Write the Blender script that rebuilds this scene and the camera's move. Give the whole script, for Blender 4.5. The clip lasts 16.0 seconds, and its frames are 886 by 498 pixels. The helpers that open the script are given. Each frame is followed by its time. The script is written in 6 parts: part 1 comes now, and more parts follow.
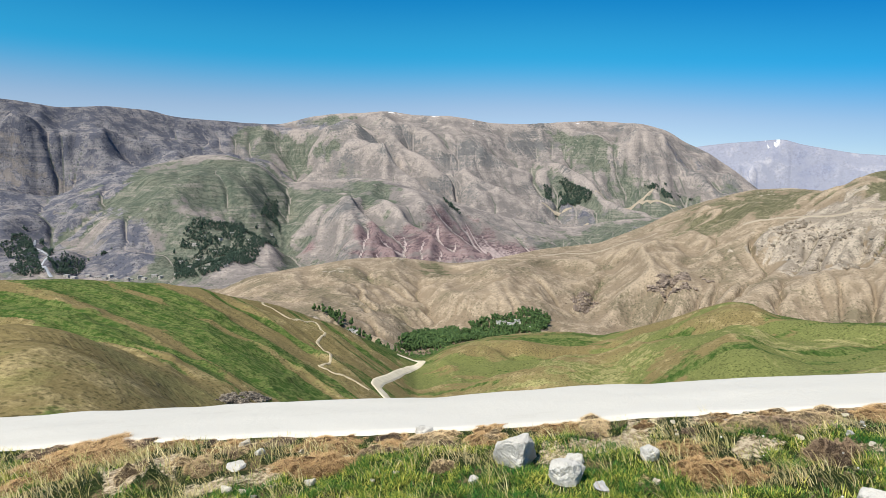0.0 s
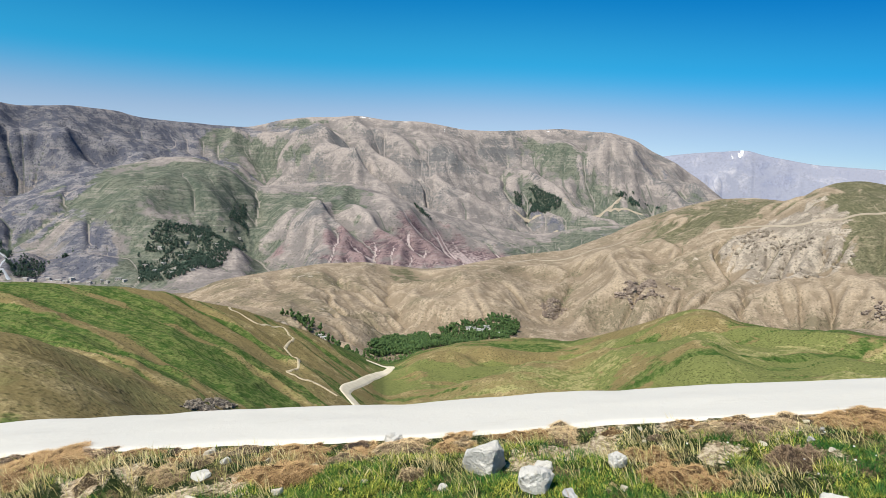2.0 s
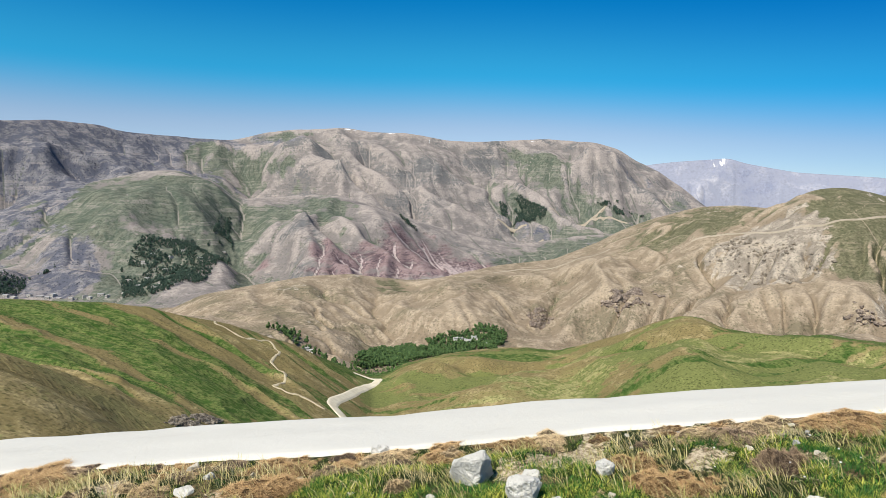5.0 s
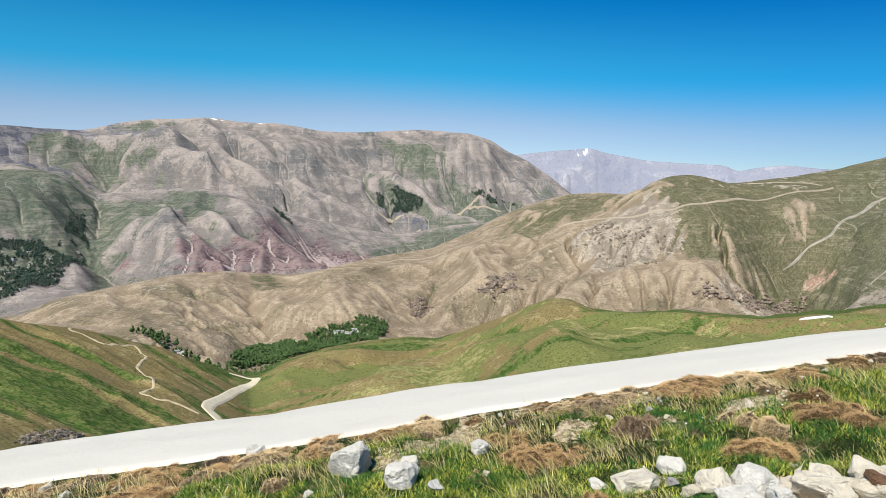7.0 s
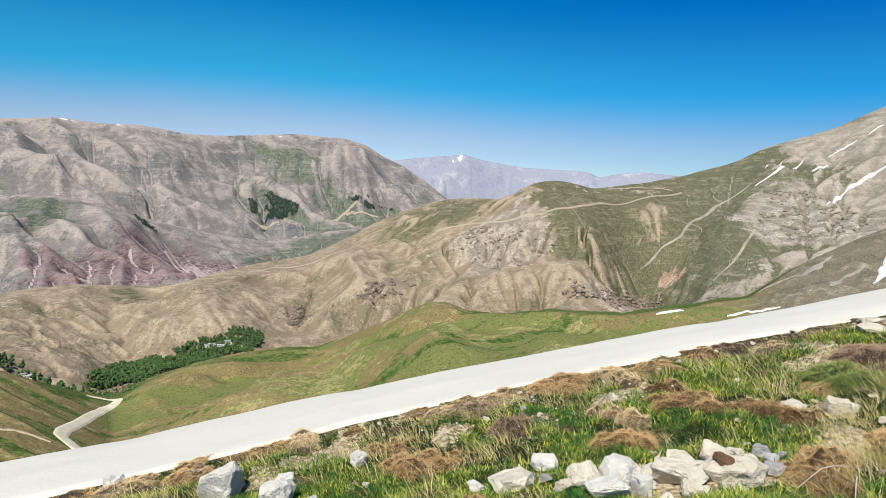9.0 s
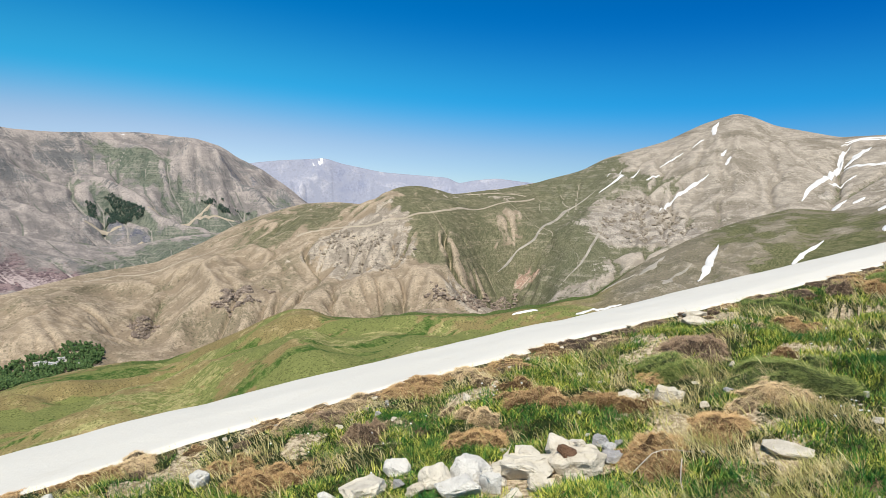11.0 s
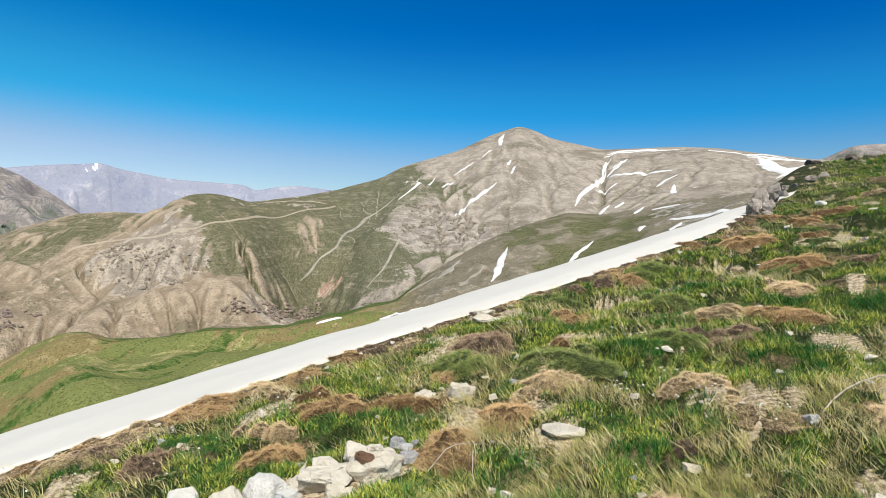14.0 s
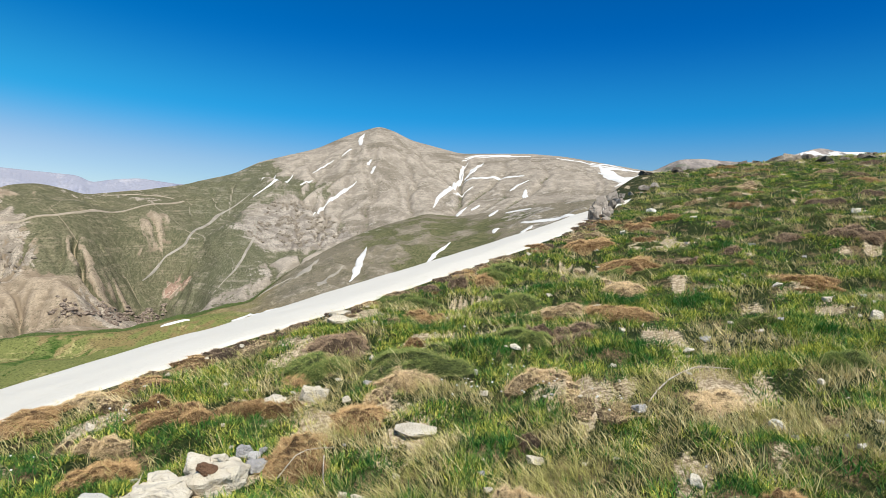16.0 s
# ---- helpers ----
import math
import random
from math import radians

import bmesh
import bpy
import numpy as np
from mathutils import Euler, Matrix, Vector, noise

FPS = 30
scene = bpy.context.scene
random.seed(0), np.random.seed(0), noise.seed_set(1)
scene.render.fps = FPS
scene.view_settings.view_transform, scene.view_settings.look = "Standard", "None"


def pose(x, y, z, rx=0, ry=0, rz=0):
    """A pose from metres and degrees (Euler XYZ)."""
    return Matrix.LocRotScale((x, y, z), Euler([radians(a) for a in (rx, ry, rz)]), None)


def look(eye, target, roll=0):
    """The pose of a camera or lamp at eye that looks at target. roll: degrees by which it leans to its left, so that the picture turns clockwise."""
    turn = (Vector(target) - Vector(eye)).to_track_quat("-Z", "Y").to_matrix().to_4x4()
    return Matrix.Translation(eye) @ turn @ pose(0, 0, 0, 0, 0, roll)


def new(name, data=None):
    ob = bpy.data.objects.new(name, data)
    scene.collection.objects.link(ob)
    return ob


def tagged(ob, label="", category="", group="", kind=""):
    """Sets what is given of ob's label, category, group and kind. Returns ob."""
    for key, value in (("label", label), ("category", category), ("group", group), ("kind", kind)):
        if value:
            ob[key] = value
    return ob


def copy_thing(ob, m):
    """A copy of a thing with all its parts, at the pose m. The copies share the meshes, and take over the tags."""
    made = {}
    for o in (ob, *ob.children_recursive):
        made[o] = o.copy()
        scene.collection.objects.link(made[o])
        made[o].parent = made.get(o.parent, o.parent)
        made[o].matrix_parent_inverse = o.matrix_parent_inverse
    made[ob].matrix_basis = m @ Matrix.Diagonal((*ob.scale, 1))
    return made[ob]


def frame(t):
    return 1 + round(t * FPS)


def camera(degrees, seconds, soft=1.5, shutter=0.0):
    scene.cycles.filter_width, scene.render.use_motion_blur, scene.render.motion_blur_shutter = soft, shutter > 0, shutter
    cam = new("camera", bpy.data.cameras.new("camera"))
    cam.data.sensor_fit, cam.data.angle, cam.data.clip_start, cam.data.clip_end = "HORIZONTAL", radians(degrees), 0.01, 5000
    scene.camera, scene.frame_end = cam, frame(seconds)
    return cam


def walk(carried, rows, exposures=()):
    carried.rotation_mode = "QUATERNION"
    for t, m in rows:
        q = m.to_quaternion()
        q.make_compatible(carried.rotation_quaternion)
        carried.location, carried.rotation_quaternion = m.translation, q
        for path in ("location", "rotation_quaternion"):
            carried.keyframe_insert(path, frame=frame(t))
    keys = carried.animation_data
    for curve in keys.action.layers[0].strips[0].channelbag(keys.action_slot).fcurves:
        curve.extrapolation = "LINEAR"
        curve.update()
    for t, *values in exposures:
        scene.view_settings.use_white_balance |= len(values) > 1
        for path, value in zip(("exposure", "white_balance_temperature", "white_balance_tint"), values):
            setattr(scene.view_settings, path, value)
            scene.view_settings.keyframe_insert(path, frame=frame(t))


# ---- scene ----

EYE = 1.6    # height of the eye over the grass
cam = camera(68.82, 16.0, 0.8)
walk(cam, [
    (0, pose(-0.000, -0.000, 1.600, 84.97, -0.09, 0.00)),
    (0.5, pose(0.001, -0.001, 1.600, 84.85, -0.58, -1.24)),
    (1, pose(-0.004, 0.002, 1.604, 85.51, -0.50, -1.66)),
    (1.5, pose(-0.008, 0.006, 1.606, 85.45, -0.82, -1.43)),
    (2, pose(-0.006, 0.008, 1.608, 85.49, -0.82, -2.57)),
    (2.5, pose(-0.011, 0.008, 1.609, 85.99, -0.58, -2.30)),
    (3, pose(-0.007, 0.008, 1.606, 85.99, -0.36, -1.79)),
    (5.5, pose(0.010, 0.024, 1.593, 86.52, -0.08, -4.94)),
    (6, pose(0.014, 0.025, 1.595, 86.48, 0.10, -6.60)),
    (6.5, pose(0.030, 0.014, 1.591, 86.54, 0.65, -10.10)),
    (7, pose(0.046, -0.002, 1.593, 85.58, 0.88, -14.69)),
    (7.5, pose(0.053, 0.011, 1.592, 85.29, 0.94, -17.76)),
    (8, pose(0.067, 0.012, 1.597, 85.65, 1.08, -19.96)),
    (8.5, pose(0.067, 0.022, 1.598, 85.90, 0.77, -22.79)),
    (9, pose(0.074, 0.023, 1.601, 85.87, 1.16, -25.49)),
    (11.5, pose(0.194, 0.060, 1.578, 86.19, 0.76, -40.97)),
    (12, pose(0.206, 0.056, 1.577, 86.24, 0.97, -44.13)),
    (12.5, pose(0.218, 0.055, 1.575, 86.19, 1.13, -46.93)),
    (13, pose(0.227, 0.050, 1.576, 86.29, 0.97, -50.51)),
    (13.5, pose(0.232, 0.046, 1.576, 86.11, 0.95, -52.85)),
    (14, pose(0.242, 0.039, 1.572, 86.36, 1.42, -55.11)),
    (14.5, pose(0.252, 0.036, 1.573, 86.61, 1.20, -56.90)),
    (15, pose(0.264, 0.032, 1.571, 86.72, 1.13, -61.26)),
    (15.5, pose(0.266, 0.028, 1.571, 86.45, 0.05, -64.59)),
    (16, pose(0.276, 0.028, 1.574, 86.21, -0.04, -67.47)),
])

# ---- sky and sun
SUN_BEARING, SUN_HEIGHT = 222.0, 55.0
world = bpy.data.worlds.new("sky")
scene.world = world
world.use_nodes = True
wn = world.node_tree.nodes
sky = wn.new("ShaderNodeTexSky")
sky.sky_type, sky.sun_disc = "NISHITA", False
sky.sun_elevation, sky.sun_rotation = radians(SUN_HEIGHT), radians(SUN_BEARING)
sky.altitude, sky.air_density, sky.dust_density, sky.ozone_density = 2500, 1.0, 0.6, 4.0
wn["Background"].inputs["Strength"].default_value = 0.098
place = wn.new("ShaderNodeTexCoord")
apart = wn.new("ShaderNodeSeparateXYZ")
world.node_tree.links.new(place.outputs["Generated"], apart.inputs["Vector"])
clear = wn.new("ShaderNodeValToRGB")    # thin dry mountain air: the blue deepens quickly with height
clear.color_ramp.interpolation = "EASE"
clear.color_ramp.elements[0].position, clear.color_ramp.elements[0].color = 0.115, (1.1, 0.97, 0.87, 1)
clear.color_ramp.elements[1].position, clear.color_ramp.elements[1].color = 0.33, (0.0, 0.72, 1.04, 1)
middle = clear.color_ramp.elements.new(0.205)
middle.color = (0.15, 0.99, 1.05, 1)
tint = wn.new("ShaderNodeMix")
tint.data_type, tint.blend_type = "RGBA", "MULTIPLY"
tint.inputs["Factor"].default_value = 1.0
world.node_tree.links.new(sky.outputs["Color"], tint.inputs[6])
world.node_tree.links.new(clear.outputs["Color"], tint.inputs[7])
side = wn.new("ShaderNodeMapRange")    # the sky is deeper towards one side
side.interpolation_type = "SMOOTHSTEP"
side.inputs["From Min"].default_value, side.inputs["From Max"].default_value = 0.02, 1.12
world.node_tree.links.new(apart.outputs["X"], side.inputs["Value"])
lower = wn.new("ShaderNodeMath")    # and the pale haze lies lower there
lower.operation = "MULTIPLY_ADD"
lower.inputs[1].default_value = 0.075
world.node_tree.links.new(side.outputs["Result"], lower.inputs[0])
world.node_tree.links.new(apart.outputs["Z"], lower.inputs[2])
world.node_tree.links.new(lower.outputs[0], clear.inputs["Fac"])
darker = wn.new("ShaderNodeMix")
darker.data_type, darker.blend_type = "RGBA", "MULTIPLY"
darker.inputs["Factor"].default_value = 1.0
world.node_tree.links.new(tint.outputs[2], darker.inputs[6])
shade = wn.new("ShaderNodeMix")
shade.data_type = "RGBA"
shade.inputs[6].default_value, shade.inputs[7].default_value = (1, 1, 1, 1), (0.3, 0.52, 0.74, 1)
world.node_tree.links.new(side.outputs["Result"], shade.inputs["Factor"])
world.node_tree.links.new(shade.outputs[2], darker.inputs[7])
world.node_tree.links.new(darker.outputs[2], wn["Background"].inputs["Color"])
sun = new("sun", bpy.data.lights.new("sun", "SUN"))
sun.data.energy, sun.data.angle, sun.data.color = 5.0, radians(0.5), (1.0, 0.945, 0.85)
_b, _h = radians(SUN_BEARING), radians(SUN_HEIGHT)
sun.matrix_world = look((0, 0, 60), Vector((0, 0, 60)) - Vector((math.sin(_b) * math.cos(_h), math.cos(_b) * math.cos(_h), math.sin(_h))))
scene.view_settings.exposure = 0.45

# ---- noise and terrain shape


def lattice(ix, iy, seed):
    h = (ix.astype(np.int64) * 374761393 + iy.astype(np.int64) * 668265263 + seed * 974634777) & 0xFFFFFFFF
    h = ((h ^ (h >> 13)) * 1274126177) & 0xFFFFFFFF
    return ((h ^ (h >> 16)) & 0xFFFF) / 32767.5 - 1.0


def grain(x, y, seed=0):
    ix, iy = np.floor(x), np.floor(y)
    fx, fy = x - ix, y - iy
    u, v = fx * fx * fx * (fx * (fx * 6 - 15) + 10), fy * fy * fy * (fy * (fy * 6 - 15) + 10)
    a, b = lattice(ix, iy, seed), lattice(ix + 1, iy, seed)
    c, d = lattice(ix, iy + 1, seed), lattice(ix + 1, iy + 1, seed)
    return (a + (b - a) * u) * (1 - v) + (c + (d - c) * u) * v


def fbm(x, y, octaves=4, seed=0):
    total, size = 0, 1.0
    for i in range(octaves):
        total = total + size * grain(x * 2.03**i + 17.3 * i, y * 2.03**i - 9.1 * i, seed + i)
        size *= 0.5
    return total


def ridged(x, y, octaves=4, seed=0, gain=0.62):
    """Sharp crests and branching gullies, about 0 to 1."""
    total, size, weight = 0, 0.5, 1.0
    for i in range(octaves):
        n = (1 - np.abs(grain(x * 2.07**i + 3.7 * i, y * 2.07**i + 8.3 * i, seed + i))) ** 2
        total = total + size * n * weight
        weight = np.clip(n * weight * 1.8, 0.15, 1)
        size *= gain
    return total


def ease(t):
    t = np.clip(t, 0, 1)
    return t * t * (3 - 2 * t)


def round_bearing(b, table, soft=0.35):
    """A table of bearings and values, read at b and softened over some degrees."""
    xs, ys = zip(*table)
    fine = np.arange(-180, 180, 0.125)
    v = np.interp(fine, xs, ys, period=360)
    wave = np.fft.rfftfreq(len(fine), 0.125)
    v = np.fft.irfft(np.fft.rfft(v) * np.exp(-2 * (np.pi * wave * soft) ** 2), len(fine))
    return np.interp(b, fine, v, period=360)


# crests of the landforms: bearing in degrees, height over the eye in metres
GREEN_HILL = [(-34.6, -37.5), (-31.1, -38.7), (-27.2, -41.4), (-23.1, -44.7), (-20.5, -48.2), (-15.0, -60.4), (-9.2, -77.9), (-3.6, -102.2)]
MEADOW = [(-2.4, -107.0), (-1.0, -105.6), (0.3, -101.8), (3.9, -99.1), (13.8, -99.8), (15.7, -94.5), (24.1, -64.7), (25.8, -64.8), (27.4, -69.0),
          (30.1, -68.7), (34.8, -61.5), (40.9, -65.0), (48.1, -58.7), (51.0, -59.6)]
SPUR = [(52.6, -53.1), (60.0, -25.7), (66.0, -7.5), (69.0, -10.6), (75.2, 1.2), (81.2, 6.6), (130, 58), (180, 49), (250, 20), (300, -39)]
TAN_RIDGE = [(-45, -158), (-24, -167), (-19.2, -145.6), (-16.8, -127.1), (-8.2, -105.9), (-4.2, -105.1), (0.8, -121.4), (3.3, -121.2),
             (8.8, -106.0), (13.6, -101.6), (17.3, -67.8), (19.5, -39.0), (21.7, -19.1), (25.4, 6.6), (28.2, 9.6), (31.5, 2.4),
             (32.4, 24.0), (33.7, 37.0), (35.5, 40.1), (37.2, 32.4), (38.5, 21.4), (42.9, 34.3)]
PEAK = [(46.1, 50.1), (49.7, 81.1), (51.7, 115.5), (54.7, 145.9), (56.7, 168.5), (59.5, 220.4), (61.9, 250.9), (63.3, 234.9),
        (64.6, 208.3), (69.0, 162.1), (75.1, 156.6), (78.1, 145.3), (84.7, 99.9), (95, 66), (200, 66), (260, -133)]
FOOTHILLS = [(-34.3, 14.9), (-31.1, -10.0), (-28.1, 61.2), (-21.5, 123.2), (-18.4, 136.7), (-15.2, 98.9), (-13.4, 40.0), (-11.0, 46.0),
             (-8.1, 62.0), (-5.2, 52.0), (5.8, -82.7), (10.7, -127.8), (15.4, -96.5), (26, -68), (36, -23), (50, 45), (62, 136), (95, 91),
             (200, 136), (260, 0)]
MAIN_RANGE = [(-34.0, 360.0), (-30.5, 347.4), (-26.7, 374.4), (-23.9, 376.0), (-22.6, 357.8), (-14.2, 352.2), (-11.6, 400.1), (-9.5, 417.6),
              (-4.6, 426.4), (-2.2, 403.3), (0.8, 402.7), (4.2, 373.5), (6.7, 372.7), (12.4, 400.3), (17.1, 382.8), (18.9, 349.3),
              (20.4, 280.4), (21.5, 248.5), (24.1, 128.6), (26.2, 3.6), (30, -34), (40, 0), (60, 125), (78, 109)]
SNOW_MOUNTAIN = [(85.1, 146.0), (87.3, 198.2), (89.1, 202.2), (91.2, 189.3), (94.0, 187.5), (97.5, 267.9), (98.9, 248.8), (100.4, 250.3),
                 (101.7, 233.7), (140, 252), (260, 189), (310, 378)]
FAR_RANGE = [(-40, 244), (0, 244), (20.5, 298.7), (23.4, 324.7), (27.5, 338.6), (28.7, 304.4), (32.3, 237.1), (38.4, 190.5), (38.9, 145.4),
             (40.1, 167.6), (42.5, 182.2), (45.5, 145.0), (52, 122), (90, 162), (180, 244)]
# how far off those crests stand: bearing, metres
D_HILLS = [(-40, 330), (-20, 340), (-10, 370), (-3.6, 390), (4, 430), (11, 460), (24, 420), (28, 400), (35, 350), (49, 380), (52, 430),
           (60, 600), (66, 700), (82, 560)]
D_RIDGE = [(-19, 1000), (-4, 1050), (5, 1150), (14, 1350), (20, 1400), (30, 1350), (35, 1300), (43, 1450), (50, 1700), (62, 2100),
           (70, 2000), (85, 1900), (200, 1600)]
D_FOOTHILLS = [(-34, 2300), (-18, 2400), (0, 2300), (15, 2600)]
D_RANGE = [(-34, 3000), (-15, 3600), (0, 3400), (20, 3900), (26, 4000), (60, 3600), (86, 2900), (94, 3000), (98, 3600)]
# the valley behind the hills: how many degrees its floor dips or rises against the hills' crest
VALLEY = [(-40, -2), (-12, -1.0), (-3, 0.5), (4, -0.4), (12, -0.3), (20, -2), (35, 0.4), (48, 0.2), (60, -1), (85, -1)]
# the lip where grass gives way to the snow: x, y; and how wide the snow lies on the brow behind it
LIP = [(-60, 9.0), (-12, 6.3), (-4, 5.65), (-2, 5.35), (0, 4.9), (1.5, 4.8), (3.2, 4.55), (4.9, 4.3), (7.3, 3.75), (14.2, 2.5), (18, 2.2),
       (40, 3.0), (90, 3.0)]
BROW = [(-12, 2.6), (-6, 2.6), (-2, 2.2), (0, 2.15), (3, 1.95), (5, 1.55), (7, 1.3), (11, 1.15), (15, 0.75), (20, 0.5)]


# how far the snow reaches up over the lip, and the edge of the grass that follows
SNOW_UP = [(-4, 0.12), (0, 0.05), (2, 0.04), (3.2, 0.07), (4.2, 0.14), (5.5, 0.2), (7.3, 0.3), (9, 0.36), (11, 0.46), (12.5, 0.36), (14, 0.1)]


def grass_edge(x):
    return np.interp(x, *zip(*LIP)) - np.interp(x, *zip(*SNOW_UP))


def near(x, y, rough=True):
    """Height of the grass slope round the camera."""
    over = y - np.interp(x, *zip(*LIP))
    brow = np.interp(x, *zip(*BROW))
    z = 0.1 * x - 0.05 * y
    z = z - 0.17 * np.maximum(over, 0) - 0.55 * (np.sqrt(np.maximum(over - brow, 0) ** 2 + 0.16) - 0.4) * (over > brow)
    far = np.hypot(x, y)
    side = ease((x - 20) / 12)
    z = z - side * 0.22 * (np.sqrt(np.maximum(far - np.interp(y, (-6, 1), (36, 31)), 0) ** 2 + 9) - 3)
    z = z + side * 3.4 * np.exp(-((x - 62) ** 2) / 260 - ((y - 0.4) ** 2) / 50)
    if rough:
        z = z + (0.025 * fbm(x / 1.9, y / 1.9, 3, 5) + 0.05 * fbm(x / 0.42, y / 0.42, 3, 9) - 0.02) * (1 - ease((y - grass_edge(x)) / 0.4 + 1.2))
        hum = ease((far - 4) / 4) * (1 - ease((y - grass_edge(x)) / 0.6 + 1.3)) * (1 - side)
        z = z + 0.09 * hum * fbm(x / 1.3, y / 1.3, 2, 14)
        z = z + side * 0.35 * np.maximum(ridged(x / 3.1, y / 3.1, 4, 3) - 0.5, 0) * ease((far - 40) / 15)
    return z


def reach(b):
    return np.interp(b, (-180, 66, 82, 104, 140, 180), (17, 17, 85, 85, 20, 17))


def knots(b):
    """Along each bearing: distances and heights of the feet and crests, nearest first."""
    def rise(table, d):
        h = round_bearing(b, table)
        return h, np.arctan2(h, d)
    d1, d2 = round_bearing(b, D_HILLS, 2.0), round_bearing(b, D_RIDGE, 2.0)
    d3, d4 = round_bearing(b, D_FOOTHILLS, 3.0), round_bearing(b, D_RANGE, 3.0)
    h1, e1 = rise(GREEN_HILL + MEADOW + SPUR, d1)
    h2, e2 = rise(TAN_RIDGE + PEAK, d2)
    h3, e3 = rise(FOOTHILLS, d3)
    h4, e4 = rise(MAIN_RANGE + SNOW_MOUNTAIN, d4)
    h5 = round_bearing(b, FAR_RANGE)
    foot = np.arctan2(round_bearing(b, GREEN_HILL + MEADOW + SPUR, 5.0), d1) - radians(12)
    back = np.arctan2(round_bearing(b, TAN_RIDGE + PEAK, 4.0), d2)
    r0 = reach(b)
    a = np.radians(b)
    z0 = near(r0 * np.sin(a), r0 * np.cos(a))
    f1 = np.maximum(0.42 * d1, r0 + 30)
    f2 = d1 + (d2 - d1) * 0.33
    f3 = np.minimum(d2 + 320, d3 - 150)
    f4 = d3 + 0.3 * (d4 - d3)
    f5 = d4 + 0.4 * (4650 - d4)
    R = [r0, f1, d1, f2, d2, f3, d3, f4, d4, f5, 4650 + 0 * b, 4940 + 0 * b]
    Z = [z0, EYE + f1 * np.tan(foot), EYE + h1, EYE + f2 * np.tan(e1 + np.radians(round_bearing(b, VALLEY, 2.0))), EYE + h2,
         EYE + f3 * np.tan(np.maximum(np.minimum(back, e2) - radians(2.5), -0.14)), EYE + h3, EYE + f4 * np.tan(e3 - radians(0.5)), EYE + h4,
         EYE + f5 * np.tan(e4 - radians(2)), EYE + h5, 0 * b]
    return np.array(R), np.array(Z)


ROWS = [20, 84, 14, 116, 12, 86, 10, 72, 8, 44, 4]     # rows between one knot and the next
AT_KNOT = [0.0, 1.5, 1.0, 2.0, 3.0, 10.0, 6.0, 12.0, 6.0, 12.0, 8.0, 4.0]    # relief at the knots, metres
BETWEEN = [1.0, 7.0, 3.0, 50.0, 8.0, 85.0, 10.0, 110.0, 8.0, 120.0, 0.0]      # and half-way
GULLY = [40, 60, 40, 170, 150, 290, 300, 340, 400, 700, 300]                # width of a spur


VALLEY_ROAD = [(-21, 257), (-25, 266), (-29, 275), (-29, 288), (-26, 314), (-23, 346), (-19, 372), (-15, 388), (-13, 398), (-15, 404), (-21, 405), (-29, 404)]
RIDGE_ROADS = [[(482, 1038), (524, 1008), (546, 955), (562, 905), (590, 868), (640, 868), (690, 877), (745, 903), (800, 925), (865, 935), (930, 948), (995, 972)],
               [(880, 1055), (912, 1030), (952, 1012), (978, 980)], [(168, 1151), (228, 1201), (274, 1165), (310, 1140), (356, 1170), (395, 1190)]]
SCREE_GULLIES = [[(726, 794), (798, 820), (831, 812), (925, 862), (1017, 908), (1115, 906)], [(713, 638), (776, 659), (887, 714), (1039, 823)]]
GULLY_LINE = [(574, 638), (664, 691), (729, 735), (825, 795), (936, 855), (1097, 891)]


def from_line(x, y, line):
    """Distance of plan points from a broken line."""
    best = np.full(np.shape(x), 1e9)
    for (ax, ay), (bx, by) in zip(line, line[1:]):
        u = np.clip(((x - ax) * (bx - ax) + (y - ay) * (by - ay)) / ((bx - ax) ** 2 + (by - ay) ** 2), 0, 1)
        best = np.minimum(best, np.hypot(x - ax - u * (bx - ax), y - ay - u * (by - ay)))
    return best


# crest lines of spurs that run down the slopes, and the ravines between them
RANGE_SPURS = [[(-520, 3347), (-415, 3130), (-269, 2918), (-135, 2942), (-10, 2159)], [(-705, 3052), (-464, 2975), (-304, 2924), (-142, 2250), (-45, 1996)], [(-1511, 2682), (-1406, 2675), (-1261, 2558), (-928, 2071)], [(-794, 2159), (-757, 1933), (-775, 1816)], [(64, 3273), (265, 3155), (487, 3143), (675, 3060)], [(702, 3501), (845, 3247), (1019, 3307), (1179, 3197)], [(1185, 3522), (1079, 3375)]]
RIDGE_SPURS = [[(736, 930), (638, 788), (540, 681)], [(942, 972), (851, 837), (742, 686)], [(661, 1120), (573, 946), (461, 733)], [(1115, 897), (955, 798), (851, 738)], [(94, 1870), (77, 1029), (79, 852)], [(305, 1211), (296, 1025), (278, 885)]]
RAVINES = [[(-721, 3252), (-690, 3026), (-532, 2140), (-499, 1854)], [(-128, 3174), (-70, 3071), (54, 2938)], [(528, 793), (501, 705), (473, 658)], [(710, 791), (722, 765), (643, 700)]]


